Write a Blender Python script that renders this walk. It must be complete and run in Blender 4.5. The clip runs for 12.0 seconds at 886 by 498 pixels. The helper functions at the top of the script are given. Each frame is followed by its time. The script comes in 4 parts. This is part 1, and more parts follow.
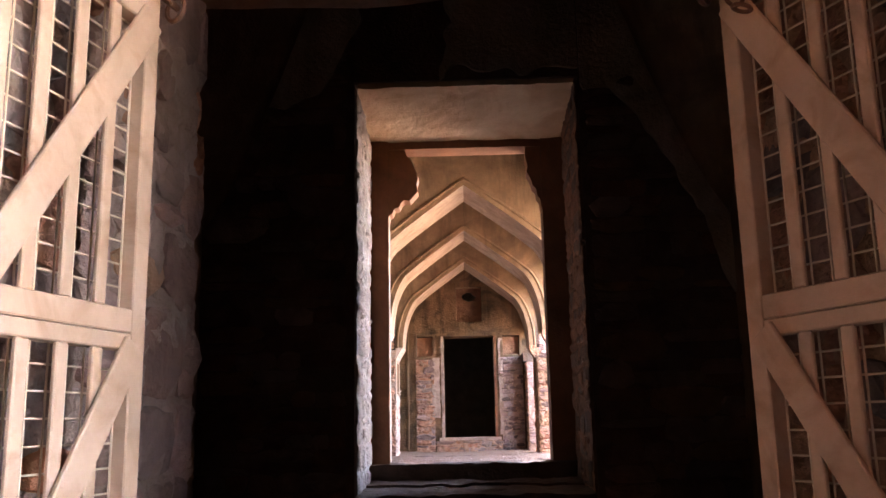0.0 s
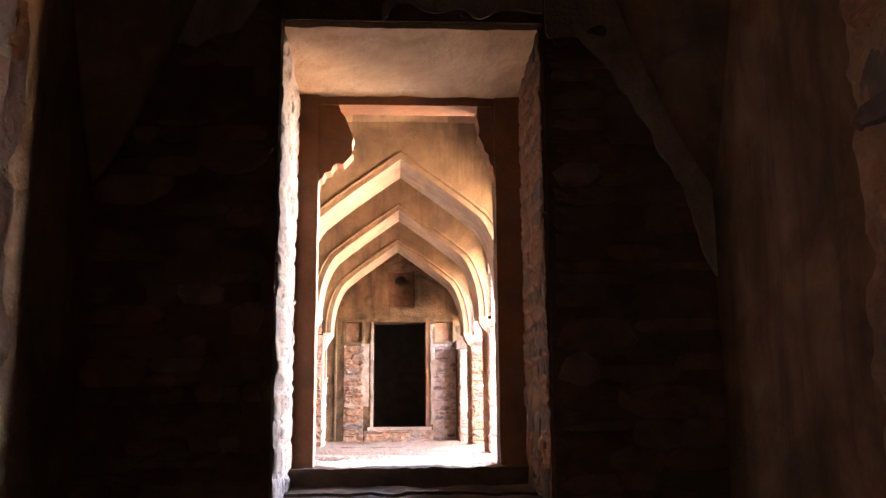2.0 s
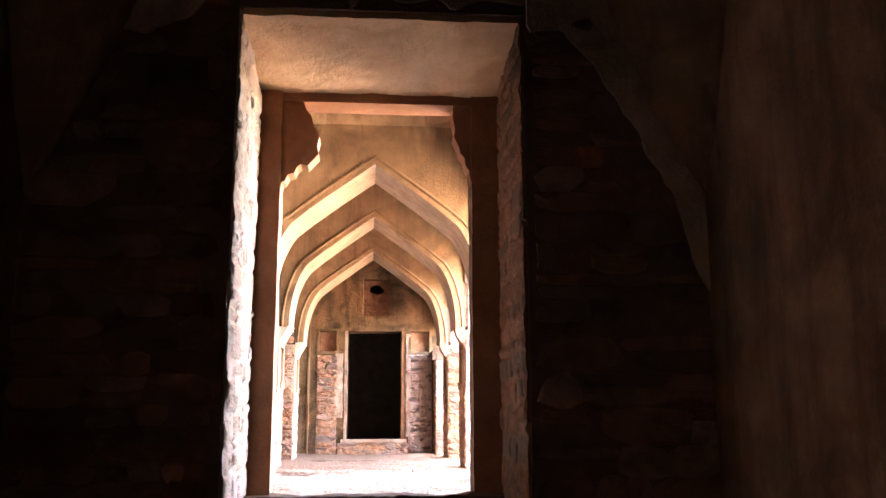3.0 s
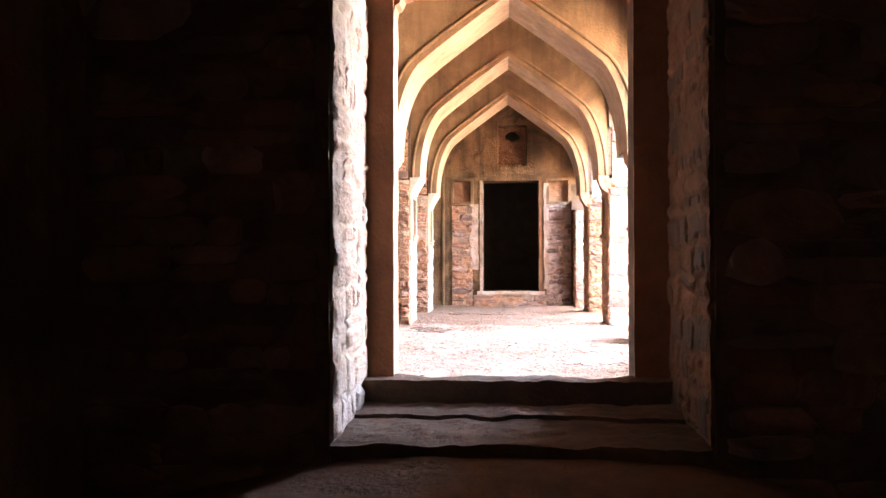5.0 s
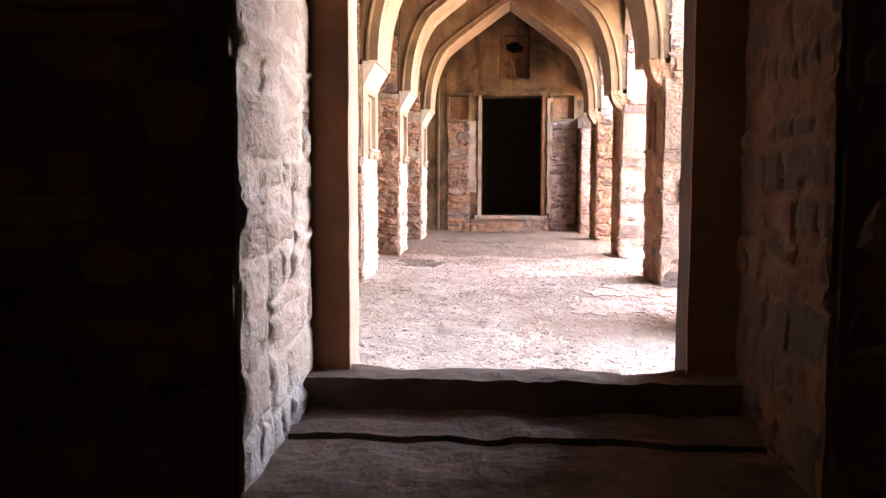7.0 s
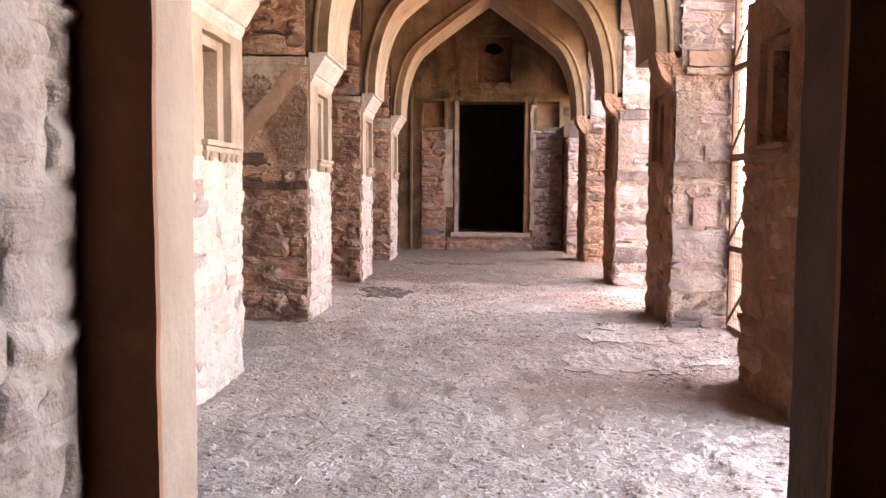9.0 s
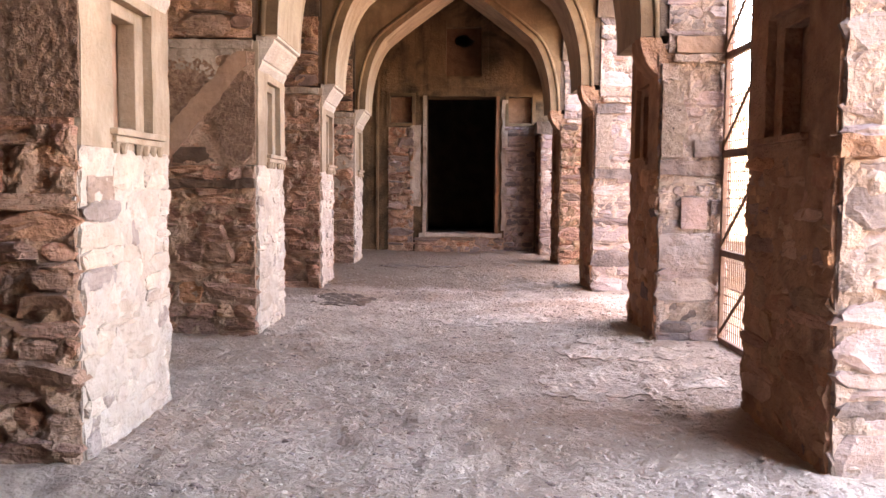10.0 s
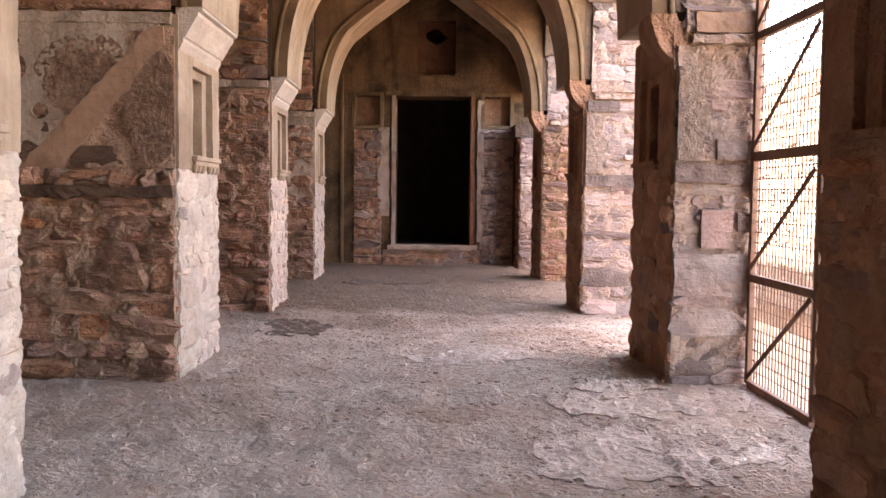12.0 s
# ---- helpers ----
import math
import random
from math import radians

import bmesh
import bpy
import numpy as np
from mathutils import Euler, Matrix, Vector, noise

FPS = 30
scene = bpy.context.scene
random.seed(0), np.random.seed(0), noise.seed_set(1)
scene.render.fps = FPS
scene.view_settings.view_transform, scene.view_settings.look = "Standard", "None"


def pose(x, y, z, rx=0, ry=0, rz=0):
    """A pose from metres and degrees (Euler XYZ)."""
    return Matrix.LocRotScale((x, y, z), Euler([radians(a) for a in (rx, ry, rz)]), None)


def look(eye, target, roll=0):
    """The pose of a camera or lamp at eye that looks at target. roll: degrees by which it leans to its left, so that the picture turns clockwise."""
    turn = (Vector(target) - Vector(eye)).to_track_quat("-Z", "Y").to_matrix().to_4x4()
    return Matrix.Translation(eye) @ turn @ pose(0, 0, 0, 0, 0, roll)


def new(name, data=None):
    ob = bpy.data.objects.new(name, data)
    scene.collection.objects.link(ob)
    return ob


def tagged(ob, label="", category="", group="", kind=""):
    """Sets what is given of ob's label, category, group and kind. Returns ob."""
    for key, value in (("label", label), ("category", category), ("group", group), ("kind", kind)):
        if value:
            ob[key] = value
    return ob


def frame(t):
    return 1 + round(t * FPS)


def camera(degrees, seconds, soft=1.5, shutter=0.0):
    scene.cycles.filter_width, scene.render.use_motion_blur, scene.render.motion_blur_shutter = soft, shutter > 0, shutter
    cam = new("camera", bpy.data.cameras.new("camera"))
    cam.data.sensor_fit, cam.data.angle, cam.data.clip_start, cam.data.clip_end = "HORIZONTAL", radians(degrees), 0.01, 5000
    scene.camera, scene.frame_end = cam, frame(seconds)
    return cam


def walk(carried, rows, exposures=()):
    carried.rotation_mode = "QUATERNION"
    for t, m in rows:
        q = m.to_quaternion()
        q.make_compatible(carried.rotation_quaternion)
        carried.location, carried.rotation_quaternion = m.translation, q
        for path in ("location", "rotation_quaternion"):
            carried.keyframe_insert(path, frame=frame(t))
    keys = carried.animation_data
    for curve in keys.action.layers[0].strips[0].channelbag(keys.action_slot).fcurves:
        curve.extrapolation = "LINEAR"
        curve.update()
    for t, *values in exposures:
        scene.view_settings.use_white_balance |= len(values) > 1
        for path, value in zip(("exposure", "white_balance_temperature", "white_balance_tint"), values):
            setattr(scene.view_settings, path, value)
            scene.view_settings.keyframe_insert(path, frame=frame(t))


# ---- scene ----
# ---- camera and walk ----
cam = camera(54.07, 12.0)
ROWS = [
    (0.0, -0.138, 0.135, 0.803, 1.22, 11.32, -1.15),
    (0.5, -0.132, 0.346, 0.811, 1.01, 11.09, -0.76),
    (1.0, -0.153, 0.575, 0.836, 0.45, 10.99, -0.72),
    (1.5, -0.184, 0.931, 0.862, -1.75, 10.45, -0.57),
    (2.0, -0.209, 1.154, 0.894, -3.40, 10.36, -0.48),
    (2.5, -0.170, 1.389, 0.943, -6.08, 10.70, -0.71),
    (3.0, -0.124, 1.629, 0.993, -4.80, 10.87, -0.14),
    (3.2, -0.121, 1.701, 1.020, -3.32, 10.86, 0.05),
    (4.8, -0.135, 2.493, 1.139, 4.17, 3.07, 0.20),
    (5.0, -0.133, 2.727, 1.140, 4.13, 0.86, -0.10),
    (5.5, -0.137, 3.099, 1.206, 3.99, -2.04, -0.15),
    (6.0, -0.142, 3.397, 1.238, 4.03, -3.79, 0.11),
    (6.5, -0.140, 3.823, 1.271, 3.94, -4.80, 0.11),
    (7.0, -0.146, 4.239, 1.276, 4.05, -4.67, 0.20),
    (9.0, -0.104, 6.055, 1.347, 2.81, -4.00, 0.38),
    (9.5, -0.094, 6.535, 1.359, 1.74, -4.09, 0.40),
    (10.0, -0.077, 6.880, 1.350, 0.89, -4.09, 0.45),
    (10.5, -0.048, 7.322, 1.364, -0.11, -3.87, 0.46),
    (11.0, -0.045, 7.687, 1.353, -0.53, -3.93, 0.46),
    (11.5, -0.040, 8.068, 1.357, -0.68, -3.74, 0.44),
    (12.0, -0.048, 8.338, 1.368, -0.87, -3.62, 0.56),
]
walk(cam, [(t, pose(x, y, z, 90 + pitch, 0, yaw) @ pose(0, 0, 0, 0, 0, roll)) for t, x, y, z, yaw, pitch, roll in ROWS],
     exposures=[(0.0, 6.7, 7300, 18), (1.5, 7.55, 8000, 17), (2.5, 7.75, 8200, 17), (5.0, 7.55, 8400, 17), (7.2, 6.75, 8300, 17), (9.0, 6.07, 8100, 16), (10.0, 5.84, 8000, 16), (12.0, 5.52, 8000, 15)])

# ---- world and sun ----
SUN_ELEVATION, SUN_AZIMUTH = 70.0, 275.0   # degrees; azimuth clockwise from +y
world = bpy.data.worlds.new("sky")
scene.world = world
world.use_nodes = True
wn = world.node_tree
sky = wn.nodes.new("ShaderNodeTexSky")
sky.sky_type, sky.sun_disc = "NISHITA", False
sky.sun_elevation, sky.sun_rotation = radians(SUN_ELEVATION), radians(SUN_AZIMUTH)
sky.air_density, sky.dust_density = 1.0, 3.0
wn.nodes["Background"].inputs["Strength"].default_value = 0.15
wn.links.new(sky.outputs["Color"], wn.nodes["Background"].inputs["Color"])
sun = new("sun", bpy.data.lights.new("sun", "SUN"))
sun.data.energy, sun.data.angle, sun.data.color = 5.0, radians(0.5), (1.0, 0.93, 0.84)
se, sa = radians(SUN_ELEVATION), radians(SUN_AZIMUTH)
sun.matrix_world = look((20 * math.sin(sa) * math.cos(se), 20 * math.cos(sa) * math.cos(se), 20 * math.sin(se)), (0, 0, 0))


# ---- materials ----
def material(name, dark, light, scale=3.0, rough=0.9, bump=0.4, bump_scale=40.0, stain=None, stain_scale=0.8, stain_amount=0.5, vary=0.0, metallic=0.0, fleck=None, relief=0.02, streak=None, strata=0.0):
    """Two scales of mottling between dark and light, an optional stain colour, per-piece variation and fine relief."""
    m = bpy.data.materials.new(name)
    m.use_nodes = True
    nt = m.node_tree
    n, l = nt.nodes, nt.links
    bsdf = n["Principled BSDF"]
    geo = n.new("ShaderNodeNewGeometry")

    def tex(sc, detail=6.0, distort=0.0):
        t = n.new("ShaderNodeTexNoise")
        t.inputs["Scale"].default_value, t.inputs["Detail"].default_value = sc, detail
        t.inputs["Roughness"].default_value, t.inputs["Distortion"].default_value = 0.62, distort
        l.new(geo.outputs["Position"], t.inputs["Vector"])
        return t.outputs["Fac"]

    def ramp(fac, a, b):
        r = n.new("ShaderNodeMapRange")
        r.inputs["From Min"].default_value, r.inputs["From Max"].default_value = a, b
        l.new(fac, r.inputs["Value"])
        return r.outputs["Result"]

    def mix(fac, a, b):
        x = n.new("ShaderNodeMix")
        x.data_type = "RGBA"
        for socket, v in ((x.inputs[0], fac), (x.inputs[6], a), (x.inputs[7], b)):
            if isinstance(v, tuple):
                socket.default_value = (*v, 1)
            elif isinstance(v, float):
                socket.default_value = v
            else:
                l.new(v, socket)
        return x.outputs[2]

    col = mix(ramp(tex(scale, 8.0, 0.4), 0.32, 0.68), dark, light)
    fine = ramp(tex(scale * 14, 4.0), 0.25, 0.75)
    col = mix(fine, mix(0.22, col, dark), mix(0.12, col, light))
    if stain:
        s = n.new("ShaderNodeMath")
        s.operation = "MULTIPLY"
        l.new(ramp(tex(stain_scale, 7.0, 0.8), 0.48, 0.66), s.inputs[0])
        s.inputs[1].default_value = stain_amount
        col = mix(s.outputs[0], col, stain)
    if streak:
        sp = n.new("ShaderNodeVectorMath")
        sp.operation = "MULTIPLY"
        sp.inputs[1].default_value = (1.0, 1.0, 0.12)
        l.new(geo.outputs["Position"], sp.inputs[0])
        t = n.new("ShaderNodeTexNoise")
        t.inputs["Scale"].default_value, t.inputs["Detail"].default_value, t.inputs["Roughness"].default_value = 4.5, 7.0, 0.65
        l.new(sp.outputs[0], t.inputs["Vector"])
        g = n.new("ShaderNodeMath")
        g.operation = "MULTIPLY"
        l.new(ramp(t.outputs["Fac"], 0.50, 0.68), g.inputs[0])
        g.inputs[1].default_value = 0.7
        col = mix(g.outputs[0], col, streak)
    if fleck:
        col = mix(ramp(tex(scale * 30, 2.0), 0.64, 0.72), col, fleck)
    if vary:
        info = n.new("ShaderNodeObjectInfo")
        hsv = n.new("ShaderNodeHueSaturation")
        v = n.new("ShaderNodeMapRange")
        v.inputs["To Min"].default_value, v.inputs["To Max"].default_value = 1 - vary, 1 + vary
        l.new(info.outputs["Random"], v.inputs["Value"])
        l.new(v.outputs["Result"], hsv.inputs["Value"])
        w = n.new("ShaderNodeMath")
        w.operation = "FRACT"
        w2 = n.new("ShaderNodeMath")
        w2.operation = "MULTIPLY"
        w2.inputs[1].default_value = 7.31
        l.new(info.outputs["Random"], w2.inputs[0])
        l.new(w2.outputs[0], w.inputs[0])
        sat = n.new("ShaderNodeMapRange")
        sat.inputs["To Min"].default_value, sat.inputs["To Max"].default_value = 1 - vary * 0.7, 1 + vary * 0.5
        l.new(w.outputs[0], sat.inputs["Value"])
        l.new(sat.outputs["Result"], hsv.inputs["Saturation"])
        hue, w3, w4 = n.new("ShaderNodeMapRange"), n.new("ShaderNodeMath"), n.new("ShaderNodeMath")
        w3.operation, w4.operation = "MULTIPLY", "FRACT"
        w3.inputs[1].default_value = 13.7
        l.new(info.outputs["Random"], w3.inputs[0])
        l.new(w3.outputs[0], w4.inputs[0])
        hue.inputs["To Min"].default_value, hue.inputs["To Max"].default_value = 0.5 - vary * 0.03, 0.5 + vary * 0.03
        l.new(w4.outputs[0], hue.inputs["Value"])
        l.new(hue.outputs["Result"], hsv.inputs["Hue"])
        l.new(col, hsv.inputs["Color"])
        col = hsv.outputs["Color"]
    l.new(col, bsdf.inputs["Base Color"])
    bsdf.inputs["Roughness"].default_value, bsdf.inputs["Metallic"].default_value = rough, metallic
    bsdf.inputs["Specular IOR Level"].default_value = 0.25
    if bump:
        b = n.new("ShaderNodeBump")
        b.inputs["Strength"].default_value, b.inputs["Distance"].default_value = bump, relief
        add = n.new("ShaderNodeMath")
        l.new(tex(bump_scale, 8.0), add.inputs[0])
        l.new(tex(bump_scale * 0.2, 5.0), add.inputs[1])
        height = add.outputs[0]
        if strata:
            sp = n.new("ShaderNodeVectorMath")
            sp.operation = "MULTIPLY"
            sp.inputs[1].default_value = (1.0, 1.0, 5.0)
            l.new(geo.outputs["Position"], sp.inputs[0])
            t = n.new("ShaderNodeTexNoise")
            t.inputs["Scale"].default_value, t.inputs["Detail"].default_value, t.inputs["Distortion"].default_value = 7.0, 6.0, 0.6
            l.new(sp.outputs[0], t.inputs["Vector"])
            mad = n.new("ShaderNodeMath")
            mad.operation = "MULTIPLY_ADD"
            mad.inputs[1].default_value = strata
            l.new(t.outputs["Fac"], mad.inputs[0])
            l.new(height, mad.inputs[2])
            height = mad.outputs[0]
        l.new(height, b.inputs["Height"])
        l.new(b.outputs["Normal"], bsdf.inputs["Normal"])
    return m


M_STONE = material("red_rubble_stone", (0.208, 0.100, 0.065), (0.449, 0.241, 0.158), 7, 0.92, 0.9, 30, (0.124, 0.069, 0.052), 2.0, 0.45, 0.18, relief=0.06, strata=1.0)
M_PALE = material("limewashed_stone", (0.353, 0.263, 0.207), (0.510, 0.412, 0.340), 5, 0.92, 0.6, 35, (0.251, 0.186, 0.164), 2.4, 0.4, 0.12, relief=0.04, strata=0.5)
M_ROSE = material("rose_stone", (0.169, 0.108, 0.092), (0.329, 0.234, 0.204), 5, 0.92, 0.5, 35, (0.177, 0.136, 0.131), 2.2, 0.5, 0.28, relief=0.05, strata=0.7)
M_SLATE = material("grey_violet_stone", (0.101, 0.068, 0.060), (0.226, 0.162, 0.141), 6, 0.9, 0.6, 35, (0.078, 0.054, 0.050), 2.5, 0.5, 0.25, relief=0.05, strata=0.6)
M_BED = material("rose_lime_mortar", (0.241, 0.160, 0.124), (0.388, 0.276, 0.221), 6, 0.95, 0.8, 40, (0.180, 0.122, 0.100), 2.5, 0.4, relief=0.05, strata=0.4)
M_MORTAR = material("earth_mortar", (0.242, 0.141, 0.097), (0.470, 0.295, 0.206), 7, 0.95, 0.9, 45, (0.153, 0.090, 0.063), 2.0, 0.5, relief=0.05, strata=0.4)
M_LIME = material("lime_mortar", (0.348, 0.269, 0.218), (0.473, 0.392, 0.334), 4, 0.95, 0.6, 40, (0.292, 0.223, 0.190), 1.6, 0.5, relief=0.035)
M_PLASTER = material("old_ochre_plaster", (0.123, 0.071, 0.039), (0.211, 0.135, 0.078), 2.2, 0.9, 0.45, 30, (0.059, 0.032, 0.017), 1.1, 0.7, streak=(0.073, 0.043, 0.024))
# stains and streaks on a base darkened for arcade shade and less bounce
M_STAINED = material("shade_stained_plaster", (0.074, 0.044, 0.030), (0.163, 0.109, 0.078), 1.8, 0.9, 0.7, 30, (0.030, 0.020, 0.015), 0.8, 0.75, streak=(0.030, 0.020, 0.016), relief=0.035)
M_GREYPLASTER = material("greyish_wall_plaster", (0.244, 0.176, 0.137), (0.458, 0.345, 0.274), 2.4, 0.9, 0.7, 26, (0.146, 0.095, 0.069), 1.6, 0.6, streak=(0.177, 0.115, 0.081), relief=0.035)
M_REPAIR = material("brown_plaster_repair", (0.195, 0.110, 0.072), (0.327, 0.193, 0.130), 3, 0.9, 0.5, 22, (0.140, 0.075, 0.049), 2.0, 0.5)
# stains, over a base darkened to paint in the end wall's weak light
M_FAR = material("shaded_stained_end_plaster", (0.082, 0.046, 0.025), (0.210, 0.125, 0.070), 1.7, 0.9, 0.7, 25, (0.017, 0.011, 0.006), 0.9, 0.95, streak=(0.026, 0.015, 0.008), relief=0.04)
M_PECKED = material("pecked_stone", (0.15, 0.080, 0.052), (0.34, 0.205, 0.142), 22, 0.95, 0.9, 75, None, 1, 0.5, 0, 0, None, 0.06)
# the next two are kept low so the chamber's gloom sits in the colour
M_DIM_PLASTER = material("dim_brown_plaster", (0.15, 0.080, 0.045), (0.30, 0.178, 0.105), 2.5, 0.9, 0.5, 30, (0.06, 0.035, 0.021), 0.9, 0.7, streak=(0.075, 0.043, 0.026))
M_DIM_RUBBLE = material("dim_brown_rubble", (0.084, 0.044, 0.030), (0.190, 0.101, 0.069), 5, 0.92, 0.7, 35, None, 1, 0.5, 0.35)
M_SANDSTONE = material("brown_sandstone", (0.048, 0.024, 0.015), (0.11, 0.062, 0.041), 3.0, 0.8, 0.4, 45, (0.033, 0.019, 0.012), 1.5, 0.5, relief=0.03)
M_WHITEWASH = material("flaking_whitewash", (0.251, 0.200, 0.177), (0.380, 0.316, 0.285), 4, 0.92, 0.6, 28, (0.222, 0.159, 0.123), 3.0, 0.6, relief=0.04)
M_DIRT = material("trodden_earth", (0.371, 0.268, 0.210), (0.597, 0.458, 0.369), 2.6, 0.95, 1.0, 22, (0.335, 0.204, 0.137), 0.7, 0.6, 0.0, 0.0, (0.227, 0.155, 0.114), 0.10)
M_GATE = material("cream_gate_paint", (0.373, 0.259, 0.182), (0.487, 0.354, 0.262), 5, 0.55, 0.12, 60, (0.211, 0.108, 0.051), 7, 0.45)
M_WIRE = material("painted_wire", (0.46, 0.36, 0.26), (0.60, 0.49, 0.37), 9, 0.5, 0.05, 60)
M_RUST = material("brown_gate_paint", (0.124, 0.058, 0.035), (0.186, 0.099, 0.064), 6, 0.6, 0.15, 60, (0.074, 0.035, 0.023), 5, 0.5)
# low albedo puts the inner room's darkness into the colour
M_VOID = material("shaded_interior_plaster", (0.06, 0.045, 0.034), (0.11, 0.085, 0.065), 3, 0.95, 0.2, 30)
M_OUTSIDE = material("dry_courtyard_earth", (0.178, 0.141, 0.107), (0.266, 0.218, 0.174), 0.6, 0.95, 0.4, 8)
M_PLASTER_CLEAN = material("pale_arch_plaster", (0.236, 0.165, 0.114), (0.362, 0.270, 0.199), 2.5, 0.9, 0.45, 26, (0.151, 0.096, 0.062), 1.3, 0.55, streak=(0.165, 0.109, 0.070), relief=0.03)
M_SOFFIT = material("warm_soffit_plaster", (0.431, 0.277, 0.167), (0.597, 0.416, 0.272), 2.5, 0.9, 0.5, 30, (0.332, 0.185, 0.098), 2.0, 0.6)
M_CRUST = material("pale_floor_crust", (0.361, 0.269, 0.217), (0.560, 0.436, 0.354), 3.5, 0.95, 0.9, 22, (0.271, 0.190, 0.148), 1.5, 0.5, 0.0, 0.0, (0.244, 0.166, 0.126), 0.05)
M_PALE_KEY = material("keyed_pale_stone", (0.306, 0.206, 0.159), (0.571, 0.423, 0.337), 22, 0.95, 1.0, 70, None, 1, 0.5, 0, 0, None, 0.12)
M_UMBER = material("umber_earth_mortar", (0.220, 0.109, 0.066), (0.410, 0.224, 0.139), 5, 0.95, 0.9, 35, (0.126, 0.064, 0.040), 2.0, 0.5, relief=0.05)
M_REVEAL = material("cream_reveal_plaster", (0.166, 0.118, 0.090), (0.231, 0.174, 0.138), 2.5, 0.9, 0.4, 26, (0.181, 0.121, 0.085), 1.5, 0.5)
M_POST = material("smooth_red_brown_sandstone", (0.128, 0.051, 0.025), (0.235, 0.103, 0.053), 3.0, 0.75, 0.25, 45, (0.081, 0.035, 0.018), 1.5, 0.5, relief=0.02)
# near-black on purpose: the added porch must bounce little light
M_PORCH = material("unseen_porch_rubble", (0.045, 0.025, 0.018), (0.11, 0.062, 0.044), 5, 0.92, 0.7, 35, None, 1, 0.5, 0.35)
M_BUFF = material("rosy_washed_stone", (0.222, 0.164, 0.142), (0.340, 0.270, 0.237), 6, 0.92, 0.7, 30, (0.178, 0.130, 0.107), 3.0, 0.5, relief=0.05, strata=0.6)
M_BROWNSTONE = material("brown_shaded_stone", (0.241, 0.116, 0.070), (0.452, 0.248, 0.157), 6, 0.92, 0.8, 35, (0.148, 0.078, 0.052), 2.0, 0.5, 0.28, relief=0.05, strata=0.7)
M_JAMB = material("brown_shaded_plaster", (0.102, 0.047, 0.027), (0.198, 0.103, 0.062), 4, 0.92, 0.6, 30, (0.066, 0.033, 0.020), 2.0, 0.5, relief=0.04)
M_ASH = material("old_fire_ash", (0.074, 0.048, 0.036), (0.178, 0.118, 0.085), 9, 0.95, 0.9, 30)


def dim_far_earth(m):
    """Pale trodden dust turns browner past the second pair of piers: the far floor's dimness, painted in."""
    nt = m.node_tree
    n, l = nt.nodes, nt.links
    base = n["Principled BSDF"].inputs["Base Color"]
    old = base.links[0].from_socket
    geo, sep, t = n.new("ShaderNodeNewGeometry"), n.new("ShaderNodeSeparateXYZ"), n.new("ShaderNodeTexNoise")
    t.inputs["Scale"].default_value, t.inputs["Detail"].default_value = 1.3, 6.0
    l.new(geo.outputs["Position"], t.inputs["Vector"])
    l.new(geo.outputs["Position"], sep.inputs[0])
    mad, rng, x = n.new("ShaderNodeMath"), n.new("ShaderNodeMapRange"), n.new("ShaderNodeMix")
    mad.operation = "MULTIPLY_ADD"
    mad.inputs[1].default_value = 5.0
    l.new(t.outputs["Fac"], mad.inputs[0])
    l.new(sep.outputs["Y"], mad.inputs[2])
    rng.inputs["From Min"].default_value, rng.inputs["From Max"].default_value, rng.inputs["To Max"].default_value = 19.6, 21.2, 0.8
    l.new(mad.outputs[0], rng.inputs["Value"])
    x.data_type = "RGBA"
    # colour of the painted far shade
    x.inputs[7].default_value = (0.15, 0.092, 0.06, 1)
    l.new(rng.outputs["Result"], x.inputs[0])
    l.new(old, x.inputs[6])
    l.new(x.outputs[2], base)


dim_far_earth(M_DIRT)


# ---- building helpers ----
def mesh_object(name, verts, faces, mat, smooth=False):
    me = bpy.data.meshes.new(name)
    me.from_pydata([tuple(v) for v in verts], [], faces)
    me.materials.append(mat)
    if smooth:
        me.polygons.foreach_set("use_smooth", [True] * len(me.polygons))
    me.update()
    return new(name, me)


def child(ob, parent, label=""):
    ob.parent = parent
    return tagged(ob, label) if label else ob


def part(name, bm, mat, parent=None, label="", smooth=False):
    me = bpy.data.meshes.new(name)
    bm.to_mesh(me)
    bm.free()
    me.materials.append(mat)
    if smooth:
        me.polygons.foreach_set("use_smooth", [True] * len(me.polygons))
    ob = new(name, me)
    return child(ob, parent, label) if parent else ob


def add_box(bm, x0, x1, y0, y1, z0, z1, m=None):
    mat = Matrix.Translation(((x0 + x1) / 2, (y0 + y1) / 2, (z0 + z1) / 2)) @ Matrix.Diagonal((x1 - x0, y1 - y0, z1 - z0, 1))
    bmesh.ops.create_cube(bm, size=1, matrix=(m @ mat) if m else mat)


def boxes(name, mat, rows, parent=None, label="", bevel=0.0, m=None):
    bm = bmesh.new()
    for r in rows:
        add_box(bm, *r, m=m)
    if bevel:
        bmesh.ops.bevel(bm, geom=bm.edges[:], offset=bevel, segments=2, affect="EDGES", profile=0.6)
    return part(name, bm, mat, parent, label)


def wobble(p, amp, freq):
    q = Vector(p) * freq
    return noise.noise_vector(q) * amp + noise.noise_vector(q * 3.1 + Vector((7, 3, 1))) * amp * 0.45


